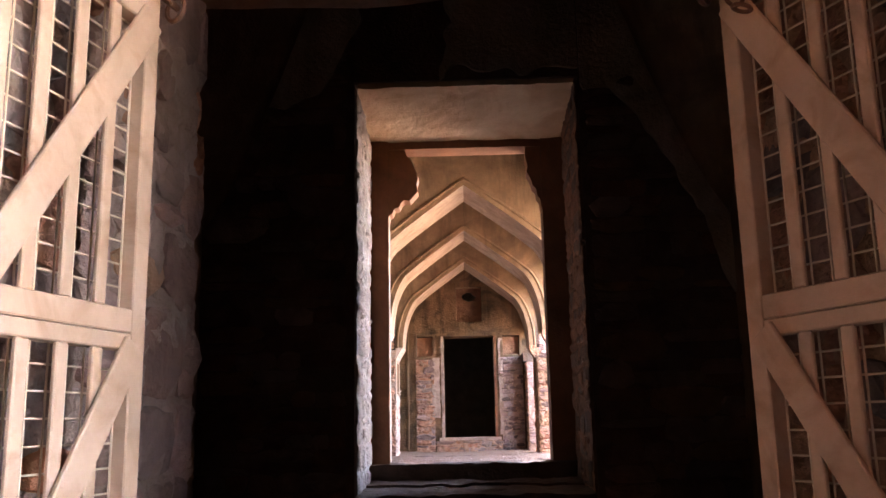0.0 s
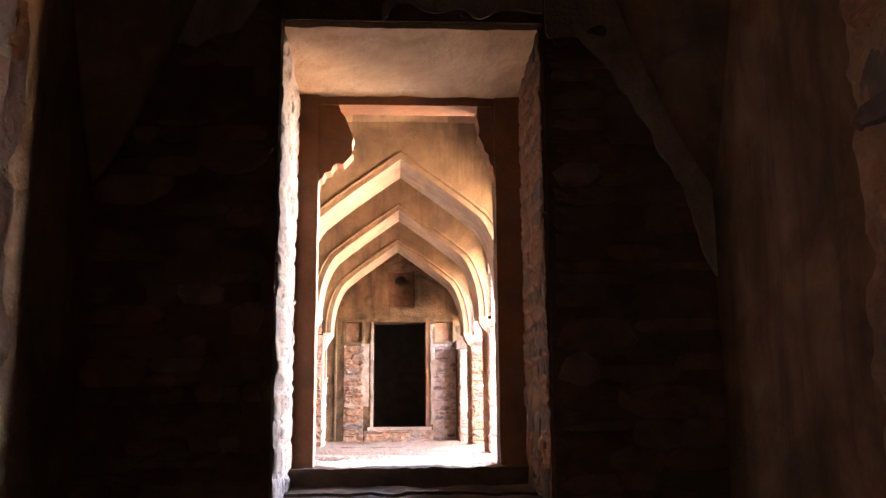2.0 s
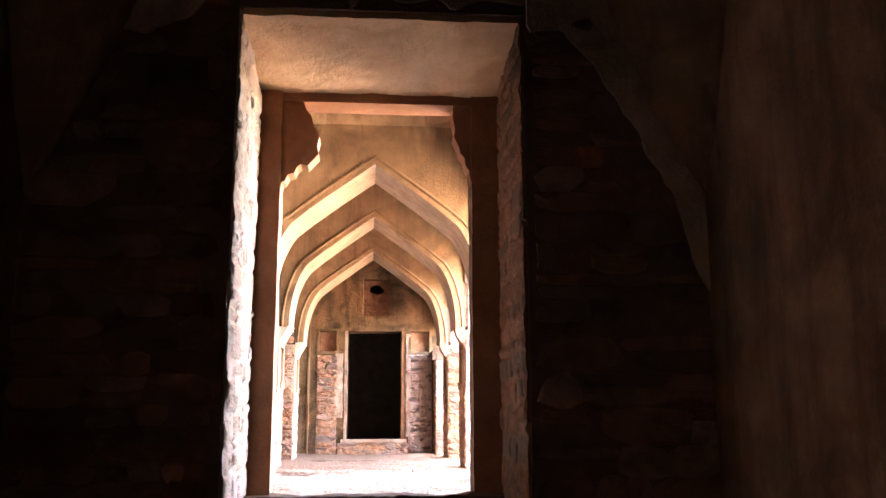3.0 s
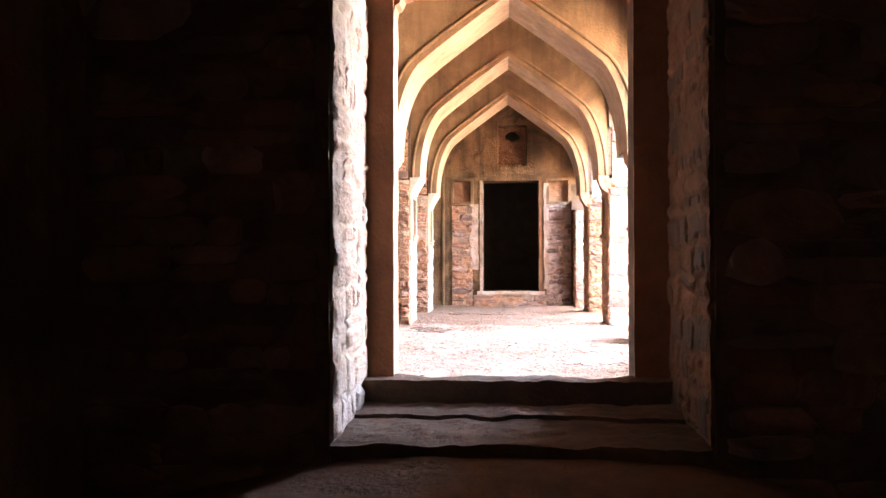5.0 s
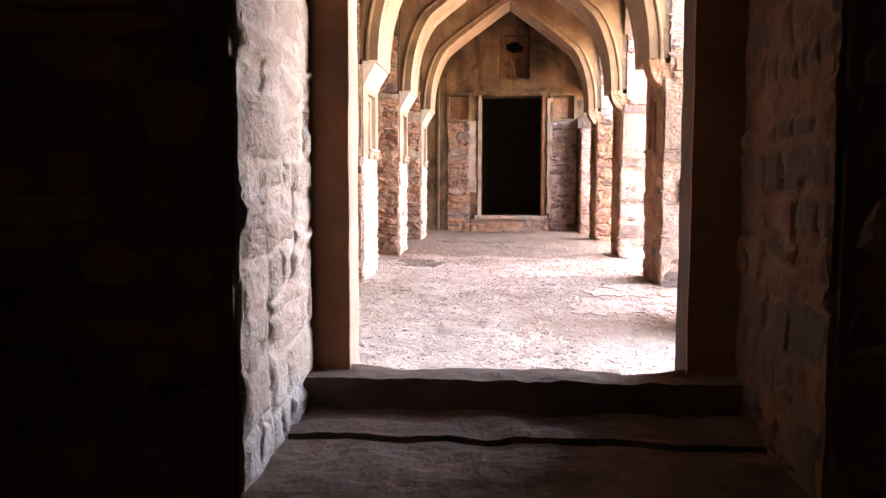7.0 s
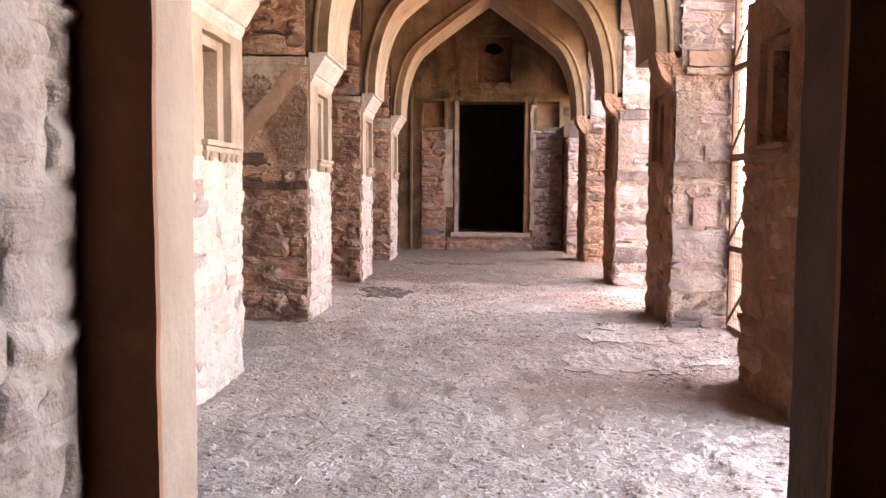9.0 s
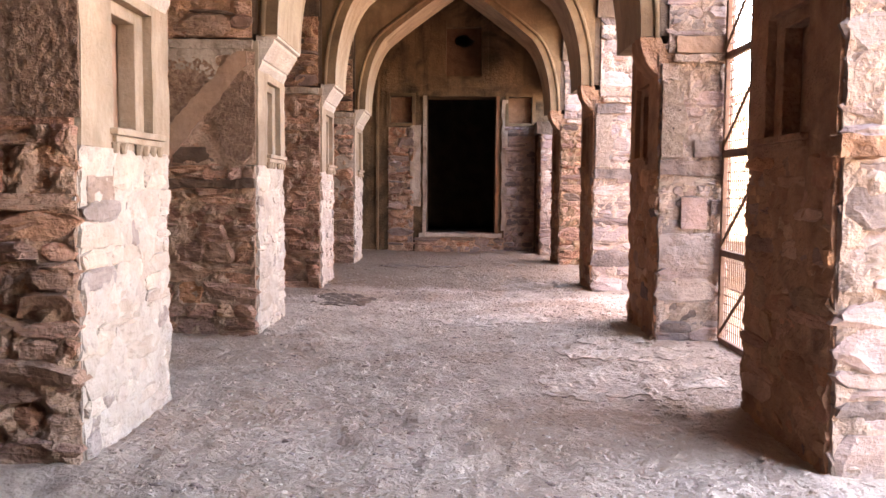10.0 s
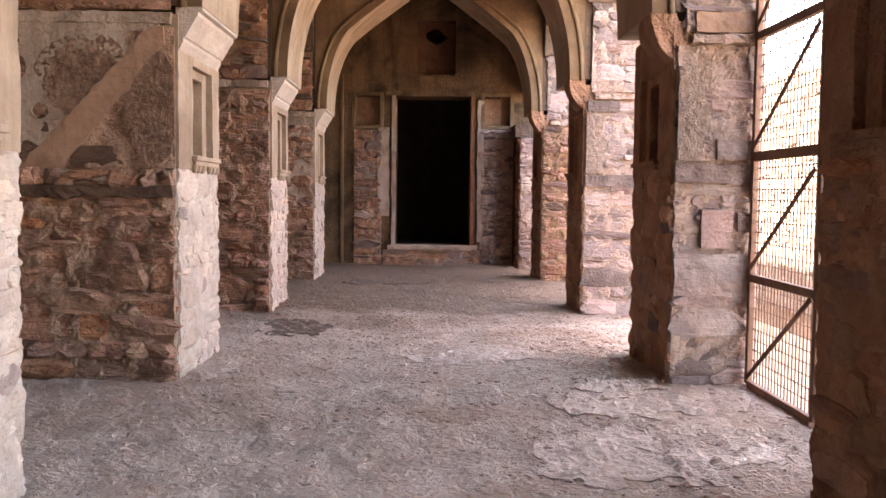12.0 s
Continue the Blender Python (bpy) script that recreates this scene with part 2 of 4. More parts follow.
def rough_box(name, x0, x1, y0, y1, z0, z1, mat, res=0.08, amp=0.02, freq=2.5, parent=None, label=""):
    """A block whose faces are finely divided and unevenly worn, edges included."""
    lo, hi = (x0, y0, z0), (x1, y1, z1)
    cnt = [max(1, round((hi[i] - lo[i]) / res)) for i in range(3)]
    index, verts, faces = {}, [], []

    def vert(i, j, k):
        key = (i, j, k)
        if key not in index:
            p = Vector([lo[a] + (hi[a] - lo[a]) * key[a] / cnt[a] for a in range(3)])
            index[key] = len(verts)
            verts.append(p + wobble(p, amp, freq))
        return index[key]

    for a in range(3):
        b, c = (a + 1) % 3, (a + 2) % 3
        for end in (0, cnt[a]):
            for i in range(cnt[b]):
                for j in range(cnt[c]):
                    quad = []
                    for di, dj in ((0, 0), (1, 0), (1, 1), (0, 1)):
                        key = [0, 0, 0]
                        key[a], key[b], key[c] = end, i + di, j + dj
                        quad.append(vert(*key))
                    faces.append(quad if end else quad[::-1])
    ob = mesh_object(name, verts, faces, mat)
    return child(ob, parent, label) if parent else ob


def spandrel(name, curve, top, axis, a0, a1, mat, parent=None, label="", soffit=None):
    """A wall over an arch: curve is a list of (u, z) along the opening, top the wall's head, a0 to a1 its thickness along the other axis."""
    verts, faces, mats = [], [], []

    def put(u, a, z):
        verts.append((u, a, z) if axis == "x" else (a, u, z))
        return len(verts) - 1

    rows = [(put(u, a0, z), put(u, a0, top), put(u, a1, z), put(u, a1, top)) for u, z in curve]
    for p, q in zip(rows, rows[1:]):
        faces += [(p[0], q[0], q[1], p[1]), (p[2], p[3], q[3], q[2]), (p[0], p[2], q[2], q[0]), (p[1], q[1], q[3], p[3])]
        mats += [0, 0, 1, 0]
    faces += [(rows[0][0], rows[0][1], rows[0][3], rows[0][2]), (rows[-1][0], rows[-1][2], rows[-1][3], rows[-1][1])]
    mats += [0, 0]
    ob = mesh_object(name, verts, faces, mat)
    ob.data.materials.append(soffit or mat)
    ob.data.polygons.foreach_set("material_index", mats)
    bm = bmesh.new()
    bm.from_mesh(ob.data)
    bmesh.ops.recalc_face_normals(bm, faces=bm.faces[:])
    bm.to_mesh(ob.data)
    bm.free()
    return child(ob, parent, label) if parent else ob


def pointed_arch(c, half, spring, apex, n=9):
    """A four-centred arch: tight haunches, then nearly straight to the point."""
    rise = apex - spring
    left = []
    for i in range(n + 1):
        a = i / n * radians(62)
        left.append((1 - 0.34 * (1 - math.cos(a)) / (1 - math.cos(radians(62))) * 0.62, 0.56 * math.sin(a) / math.sin(radians(62))))
    u0, v0 = left[-1]
    for i in range(1, 6):
        f = i / 5
        left.append((u0 * (1 - f), v0 + (1 - v0) * (f ** 0.94)))
    pts = [(c - half * u, spring + rise * v) for u, v in left]
    return pts + [(2 * c - x, z) for x, z in pts[-2::-1]]


# ---- plan ----
XL, XR = -1.82, 1.66                      # faces of the piers towards the hall
PIERS = [(10.88, 12.15), (14.48, 15.68), (18.08, 19.20), (21.75, 22.95)]
BAYS = [(8.09, 10.88), (12.15, 14.48), (15.68, 18.08), (19.20, 21.75), (22.95, 24.93)]
WALL_Y0, WALL_Y1 = 6.86, 8.09             # thick wall between chamber and hall
FAR_Y = 24.93
HEAD = 5.4                                # springing of the hall's vaults
AISLE_X, OUT_X = -3.4, 2.30


def setting(ob, label, category):
    return tagged(ob, label, category, kind="structure")


# ---- ground and floors ----
def sheet(name, x0, x1, y0, y1, res, height, mat):
    nx, ny = round((x1 - x0) / res), round((y1 - y0) / res)
    verts = []
    for j in range(ny + 1):
        for i in range(nx + 1):
            x, y = x0 + (x1 - x0) * i / nx, y0 + (y1 - y0) * j / ny
            verts.append((x, y, height(x, y)))
    w = nx + 1
    faces = [(j * w + i, j * w + i + 1, (j + 1) * w + i + 1, (j + 1) * w + i) for j in range(ny) for i in range(nx)]
    return mesh_object(name, verts, faces, mat, True)


def n3(x, y, s, z=0.0):
    return noise.noise(Vector((x * s, y * s, z)))


def hall_height(x, y):
    """Nearly flat trodden earth, grainy, with a broken crust on the side of the open arcade."""
    h = 0.018 * n3(x, y, 0.9) + 0.010 * n3(x, y, 3.3, 4) + 0.014 * n3(x, y, 6, 8) + 0.018 * abs(n3(x, y, 11, 2)) + 0.011 * n3(x, y, 20, 6)
    h += 0.03 * max(0.0, min(1.0, (-x - 0.8) / 1.2))
    crust = n3(x, y, 0.75, 21) + 0.22 * n3(x, y, 3.5, 5) + 0.10 * n3(x, y, 9, 15) + 0.25 * max(-1.0, min(1.0, x))
    if crust > 0.16:
        h += 0.020 * min(1.0, (crust - 0.16) / 0.04)
    return h


def chamber_height(x, y):
    base = -0.52 + 0.52 * max(0.0, min(1.0, (y - 0.2) / 4.0))
    heap = 0.22 * math.exp(-((x + 0.1) / 1.35) ** 4) * max(0.0, min(1.0, (y - 5.0) / 1.8)) ** 1.5
    return base + heap + 0.02 * n3(x, y, 1.4) + 0.012 * n3(x, y, 5, 3)


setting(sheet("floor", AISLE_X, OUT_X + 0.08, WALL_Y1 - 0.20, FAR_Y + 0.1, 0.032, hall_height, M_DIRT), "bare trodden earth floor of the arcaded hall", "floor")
# out of view, added dark to keep bounce off the gate
setting(sheet("floor_porch", -1.6, 2.4, -3.0, 0.95, 0.1, chamber_height, M_PORCH), "unseen dark porch floor added to cut bounced light", "floor")
setting(sheet("floor_chamber", -2.4, 2.3, 0.95, WALL_Y0 + 0.1, 0.05, chamber_height, M_JAMB), "dusty earth floor rising towards the raised doorway", "floor")
bm = bmesh.new()
bmesh.ops.create_grid(bm, x_segments=8, y_segments=8, size=600, matrix=Matrix.Translation((0, 0, -0.6)))
setting(part("ground", bm, M_OUTSIDE), "dry sunlit earth of the courtyard outside", "ground")

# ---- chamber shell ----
# chamber surfaces take the dim colours, which stand in for missing light
setting(boxes("wall_chamber_left", M_DIM_PLASTER, [(-2.6, -2.2, 3.1, WALL_Y0, -0.6, 4.7)]), "plastered side wall of the chamber, gloom put into its colour", "wall")
setting(boxes("wall_chamber_right", M_DIM_PLASTER, [(2.0, 2.4, 3.1, WALL_Y0, -0.6, 4.7)]), "stained plastered side wall of the chamber, gloom put into its colour", "wall")
setting(boxes("ceiling_chamber", M_DIM_PLASTER, [(-2.6, 2.4, 3.1, WALL_Y0, 4.7, 5.0)]), "plaster ceiling of the chamber, gloom put into its colour", "ceiling")
gateway = new("wall_gateway")
setting(gateway, "thick rubble wall with the gateway into the chamber", "wall")
rough_box("jamb", -2.6, -1.09, 0.9, 3.1, -0.6, 2.32, M_MORTAR, 0.09, 0.02, 3, gateway)
rough_box("jamb", 0.95, 2.4, 0.9, 3.1, -0.6, 2.32, M_MORTAR, 0.09, 0.02, 3, gateway)
rough_box("lintel", -2.6, 2.4, 0.9, 3.1, 2.324, 5.0, M_DIM_PLASTER, 0.15, 0.02, 3, gateway)
# added porch shell out of view; its gaps shape the entry light
setting(boxes("wall_forecourt", M_PORCH, [(-1.9, -1.5, -3.0, 0.87, -0.6, 3.0), (-1.9, 2.4, -3.4, -3.0, -0.6, 3.0), (2.4, 2.8, -3.4, -1.15, -0.6, 3.0)]), "unseen dark wall added round the entrance to block light", "wall")
setting(boxes("ceiling_forecourt", M_PORCH, [(-1.9, 1.75, -3.4, 0.87, 3.0, 3.3), (1.75, 2.4, -3.4, -0.1, 3.0, 3.3)]), "unseen dark ceiling added over the entrance to block light", "ceiling")
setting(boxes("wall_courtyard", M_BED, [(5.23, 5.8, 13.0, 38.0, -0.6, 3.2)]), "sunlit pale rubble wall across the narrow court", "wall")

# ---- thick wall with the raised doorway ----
setting(boxes("wall_south", M_DIM_RUBBLE, [(AISLE_X - 0.4, -1.055, WALL_Y0, WALL_Y1, -0.6, 6.2), (0.925, 3.0, WALL_Y0, WALL_Y1, -0.6, 6.2),
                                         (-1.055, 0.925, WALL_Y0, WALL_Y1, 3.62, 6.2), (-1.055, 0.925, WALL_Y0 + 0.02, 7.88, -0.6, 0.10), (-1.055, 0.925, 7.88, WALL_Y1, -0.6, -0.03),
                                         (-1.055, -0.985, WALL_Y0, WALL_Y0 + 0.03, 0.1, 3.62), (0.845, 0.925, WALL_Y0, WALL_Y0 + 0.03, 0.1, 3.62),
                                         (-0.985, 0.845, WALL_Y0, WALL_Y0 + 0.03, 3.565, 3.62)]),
        "rubble wall pierced by a tall doorway, gloom put into its colour", "wall")
doorway = new("door_1")
setting(doorway, "tall raised stone doorway with whitewashed rubble jambs", "doorway")
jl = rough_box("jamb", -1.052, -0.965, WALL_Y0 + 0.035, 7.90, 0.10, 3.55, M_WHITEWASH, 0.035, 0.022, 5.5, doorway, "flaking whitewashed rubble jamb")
# the right jamb faces away from the light: brown wash plus painted shade
jr = rough_box("jamb", 0.82, 0.922, WALL_Y0 + 0.035, 7.90, 0.10, 3.55, M_JAMB, 0.035, 0.022, 5.5, doorway, "worn brown plastered rubble jamb, its shaded side put into the colour")
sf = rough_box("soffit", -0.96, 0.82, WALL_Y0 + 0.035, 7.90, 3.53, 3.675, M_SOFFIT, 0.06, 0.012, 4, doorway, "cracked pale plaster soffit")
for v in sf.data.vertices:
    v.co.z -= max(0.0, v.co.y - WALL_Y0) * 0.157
for ya, yb, lift in ((WALL_Y0 - 0.03, 7.385, 0.0), (7.40, 7.72, 0.018)):
    sl = rough_box("sill", -0.98, 0.84, ya, yb, 0.0, 0.272 + lift, M_SANDSTONE, 0.035, 0.022, 5, doorway, "worn cracked brown stone sill slab")
    for v in sl.data.vertices:
        v.co.z += max(0.0, v.co.y - WALL_Y0) * 0.05
rough_box("threshold", -0.97, 0.80, 7.70, 7.91, -0.02, 0.462, M_SANDSTONE, 0.03, 0.016, 6, doorway, "worn sandstone threshold beam")
rough_box("post", -0.975, -0.797, 7.84, 7.862, 0.455, 3.40, M_POST, 0.06, 0.005, 4, doorway, "smooth brown sandstone door post")
rough_box("post", 0.612, 0.82, 7.84, 7.862, 0.455, 3.40, M_POST, 0.06, 0.005, 4, doorway, "smooth brown sandstone door post")
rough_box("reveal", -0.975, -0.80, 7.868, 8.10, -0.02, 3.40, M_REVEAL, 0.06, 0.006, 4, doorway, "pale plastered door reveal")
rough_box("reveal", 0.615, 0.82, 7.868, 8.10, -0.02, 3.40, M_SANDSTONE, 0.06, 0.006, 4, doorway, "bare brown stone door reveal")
rough_box("lintel", -0.80, 0.615, 7.86, 8.10, 3.302, 3.60, M_POST, 0.06, 0.006, 4, doorway, "smooth brown sandstone lintel")

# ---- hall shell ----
# aisle shell lies out of view; its dark plaster lowers the hall's fill light
setting(boxes("wall_aisle", M_STAINED, [(AISLE_X - 0.4, AISLE_X, WALL_Y1, FAR_Y, -0.6, 6.2)]), "unseen back wall of the side aisle, dark to cut bounced light", "wall")
setting(boxes("ceiling_aisle", M_STAINED, [(AISLE_X, XL - 0.62, WALL_Y1, FAR_Y, 3.9, 4.2)]), "unseen ceiling of the side aisle, dark to cut bounced light", "ceiling")


def vault(name, y0, y1, cut=1.0):
    """A coved vault on an eight-sided base, with flat corners, under the roof slab."""
    x0, x1, up, run = XL - 0.03, XR + 0.03, 0.55, 0.55
    cut = min(cut, (y1 - y0) / 2 - 0.1)

    def ring(d, c, z):
        return [(x0 + d + c, y0 + d, z), (x1 - d - c, y0 + d, z), (x1 - d, y0 + d + c, z), (x1 - d, y1 - d - c, z),
                (x1 - d - c, y1 - d, z), (x0 + d + c, y1 - d, z), (x0 + d, y1 - d - c, z), (x0 + d, y0 + d + c, z)]
    v = ring(0, cut, HEAD) + ring(run, cut * 0.55, HEAD + up)
    v += [(x0, y0, HEAD), (x1, y0, HEAD), (x1, y1, HEAD), (x0, y1, HEAD), (x0, y0, 6.2), (x1, y0, 6.2), (x1, y1, 6.2), (x0, y1, 6.2)]
    f = [tuple(range(15, 7, -1)), (20, 21, 22, 23), (16, 0, 7), (17, 2, 1), (18, 4, 3), (19, 6, 5)]
    f += [(i, (i + 1) % 8, 8 + (i + 1) % 8, 8 + i) for i in range(8)]
    f += [(16, 17, 21, 20), (17, 18, 22, 21), (18, 19, 23, 22), (19, 16, 20, 23)]
    ob = mesh_object(name, v, f, M_PLASTER)
    return setting(ob, "coved ochre plaster vault over a hall bay", "ceiling")


VAULTS = [(WALL_Y1, PIERS[1][0])] + BAYS[2:]
for y0, y1 in VAULTS:
    vault("ceiling_hall", y0 - 0.04, y1 + 0.04)

HALL_ARCH = pointed_arch(-0.075, 1.575, 2.66, 4.79)
for k, (y0, y1) in enumerate(PIERS[1:]):
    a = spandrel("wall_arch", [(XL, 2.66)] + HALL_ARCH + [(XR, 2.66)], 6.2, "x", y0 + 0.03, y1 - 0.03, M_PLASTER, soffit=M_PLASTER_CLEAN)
    setting(a, "pointed plastered arch spanning the hall between two piers", "arch")
    # thin roll moulding that follows the arch
    path = [(-0.075 + (x + 0.075) * 1.085, 2.9 + (z - 2.9) * 1.06) for x, z in HALL_ARCH]
    verts, faces, n = [], [], 6
    for i, (x, z) in enumerate(path):
        p, q = path[max(0, i - 1)], path[min(len(path) - 1, i + 1)]
        tx, tz = q[0] - p[0], q[1] - p[1]
        ln = math.hypot(tx, tz)
        for j in range(n):
            b = 2 * math.pi * j / n
            verts.append((x - tz / ln * 0.028 * math.cos(b), y0 + 0.028 + 0.028 * math.sin(b), z + tx / ln * 0.028 * math.cos(b)))
    faces = [(i * n + j, i * n + (j + 1) % n, (i + 1) * n + (j + 1) % n, (i + 1) * n + j) for i in range(len(path) - 1) for j in range(n)]
    ob = mesh_object("roll_moulding", verts, faces, M_PLASTER, True)
    ob.parent = a

# side arcades along the hall: a pointed arch over each bay
for side, (x0, x1) in (("left", (XL - 0.60, XL - 0.02)), ("right", (XR + 0.02, OUT_X))):
    for k, (y0, y1) in enumerate(BAYS):
        c, half = (y0 + y1) / 2, (y1 - y0) / 2
        curve = pointed_arch(c, half - 0.04, 3.50, 4.45) if not (side == "right" and k == 4) else pointed_arch(c - 0.30, half - 0.34, 3.30, 4.10)
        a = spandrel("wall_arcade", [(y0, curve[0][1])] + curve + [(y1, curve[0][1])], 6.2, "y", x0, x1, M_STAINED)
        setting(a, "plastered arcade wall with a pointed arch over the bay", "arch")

setting(boxes("roof", M_MORTAR, [(AISLE_X - 0.4, 3.0, WALL_Y0, FAR_Y + 0.7, 6.204, 6.5)]), "flat earth roof over the hall", "roof")

# ---- end wall of the hall ----
D0, D1, DZ0, DZ1 = -0.71, 0.71, 0.39, 3.21
N = [(-1.47, -1.02, 2.66, 3.21), (0.97, 1.45, 2.66, 3.21), (-0.32, 0.40, 3.62, 4.62)]
F0, F1 = FAR_Y, FAR_Y + 0.7
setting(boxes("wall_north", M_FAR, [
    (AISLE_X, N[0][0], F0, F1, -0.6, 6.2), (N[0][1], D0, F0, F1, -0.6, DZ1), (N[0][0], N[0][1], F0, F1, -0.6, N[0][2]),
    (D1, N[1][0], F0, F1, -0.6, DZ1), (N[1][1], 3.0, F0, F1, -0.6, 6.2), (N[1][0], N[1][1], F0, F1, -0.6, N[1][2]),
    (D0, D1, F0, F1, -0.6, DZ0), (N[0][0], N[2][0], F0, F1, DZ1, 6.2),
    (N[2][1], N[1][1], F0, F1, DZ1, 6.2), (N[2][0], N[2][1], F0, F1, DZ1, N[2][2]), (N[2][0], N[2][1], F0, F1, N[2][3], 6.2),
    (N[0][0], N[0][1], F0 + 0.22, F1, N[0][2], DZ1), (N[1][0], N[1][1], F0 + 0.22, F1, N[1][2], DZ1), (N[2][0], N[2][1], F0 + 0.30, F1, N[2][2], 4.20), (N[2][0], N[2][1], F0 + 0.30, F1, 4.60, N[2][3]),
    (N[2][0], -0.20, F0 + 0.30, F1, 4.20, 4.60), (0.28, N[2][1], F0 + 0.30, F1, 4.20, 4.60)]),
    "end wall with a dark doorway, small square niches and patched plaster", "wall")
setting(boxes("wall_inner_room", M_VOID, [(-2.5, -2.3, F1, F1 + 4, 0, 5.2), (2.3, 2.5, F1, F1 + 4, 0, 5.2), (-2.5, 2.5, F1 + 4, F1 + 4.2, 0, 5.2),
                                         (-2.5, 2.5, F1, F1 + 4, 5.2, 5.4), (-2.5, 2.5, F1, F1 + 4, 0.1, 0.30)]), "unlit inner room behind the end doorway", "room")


# ---- rubble stones: a few rough shapes shared by all of them ----
def stone_mesh(seed, relief):
    """A split rock: an uneven many-sided outline, a broken edge and a fractured face rising to an off-centre hump."""
    rng = random.Random(seed)
    n, power = 10, rng.uniform(2.8, 8.0)
    verts, phase = [], rng.uniform(0, 1)
    skew, pinch = rng.uniform(-0.25, 0.25), rng.uniform(-0.35, 0.35)
    outline = []
    for i in range(n):
        a = 2 * math.pi * (i + phase + rng.uniform(-0.3, 0.3)) / n
        c, s = math.cos(a), math.sin(a)
        r = 0.52 / (abs(c) ** power + abs(s) ** power) ** (1 / power) * rng.uniform(0.90, 1.07)
        x, y = r * c, r * s
        outline.append((x * (1 + pinch * y) + skew * y * 0.4, y * (1 + 0.5 * skew * x)))
    tilt = (rng.uniform(-0.5, 0.5), rng.uniform(-0.7, 0.4))
    for x, y in outline:
        verts.append((x * 0.99, y * 0.99, -0.5))
    for x, y in outline:
        verts.append((x, y, 0.68 + relief * (0.4 * (tilt[0] * x + tilt[1] * y) + rng.uniform(-0.2, 0.12))))
    off = (rng.uniform(-0.1, 0.1), rng.uniform(-0.06, 0.06))
    for x, y in outline:
        k = rng.uniform(0.62, 0.92)
        verts.append((x * k + off[0], y * k + off[1], 0.98 + relief * (tilt[0] * x + tilt[1] * y) + relief * rng.uniform(-0.2, 0.2)))
    verts.append((rng.uniform(-0.2, 0.2), rng.uniform(-0.2, 0.2), 1.02 + relief * rng.uniform(-0.12, 0.22)))
    faces = []
    for i in range(n):
        j = (i + 1) % n
        faces += [(i, j, n + j, n + i), (n + i, n + j, 2 * n + j, 2 * n + i), (2 * n + i, 2 * n + j, 3 * n)]
    me = bpy.data.meshes.new("stone")
    me.from_pydata(verts, [], faces)
    me.update()
    return me


SHAPES = {}


def shapes(mat, relief):
    key = (mat.name, relief)
    if key not in SHAPES:
        SHAPES[key] = []
        for i in range(22):
            me = stone_mesh(100 + i, relief)
            me.materials.append(mat)
            SHAPES[key].append(me)
    return SHAPES[key]


def courses(rng, width, height, course, aspect):
    """Rough courses of uneven height, their stones of uneven length, some split into thin slips."""
    cells, z = [], 0.0
    while z < height - 1e-4:
        h = rng.uniform(*course)
        if height - z - h < course[0] * 0.8:
            h = height - z
        x = 0.0
        while x < width - 1e-4:
            w = max(0.08, min(0.52, h * rng.uniform(*aspect)))
            if width - x - w < 0.08:
                w = width - x
            r = rng.random()
            if h > course[0] * 1.5 and r < 0.38:
                f = rng.uniform(0.3, 0.7)
                cells += [(x, z, w, h * f), (x, z + h * f, w, h * (1 - f))]
            elif w > 2.4 * h and r > 0.85:
                f = rng.uniform(0.35, 0.65)
                cells += [(x, z, w * f, h * 1.12), (x + w * f, z - 0.1 * h, w * (1 - f), h * 1.1)]
            else:
                cells.append((x, z, w, h))
            x += w
        z += h
    return cells


def rubble(parent, origin, u, v, width, height, mat, seed, depth=0.035, course=(0.07, 0.18), aspect=(1.2, 3.6), relief=0.8, skip=None, gap=0.008, other=None, share=0.15, mortar=None, level=0.8, turn=5):
    """Courses of rubble on a face: origin its lower corner, u and v its directions; the stones stand out along u x v."""
    rng = random.Random(seed)
    u, v = Vector(u), Vector(v)
    nrm = u.cross(v)
    kinds = shapes(mat, relief)
    odd = shapes(other, relief) if other else kinds
    cells = courses(rng, width, height, course, aspect)
    for x, z, w, h in cells:
        cx, cz = x + w / 2, z + h / 2
        if skip and skip(cx, cz):
            continue
        d = depth * rng.uniform(0.45, 1.5)
        ob = new("stone", rng.choice(odd if rng.random() < share else kinds))
        rot = Matrix.Rotation(radians(rng.uniform(-turn, turn)), 3, nrm)
        e, f = (rot @ u), (rot @ v)
        if rng.random() < 0.5:
            e, f = -e, -f
        m = Matrix((e * (w - gap) * 1.02, f * (h - gap) * 1.04, nrm * d)).transposed().to_4x4()
        m.translation = Vector(origin) + u * cx + v * (cz + 0.02 * noise.noise(Vector((cx * 1.4, cz * 0.8, seed))))
        ob.matrix_basis = m
        ob.parent = parent
    if mortar:
        ragged("mortar", origin, u, v, width, height, lambda a, b: True, mortar, parent, depth * level, 0.026, "uneven mortar smeared between the stones", depth * 0.35, depth * 0.95)


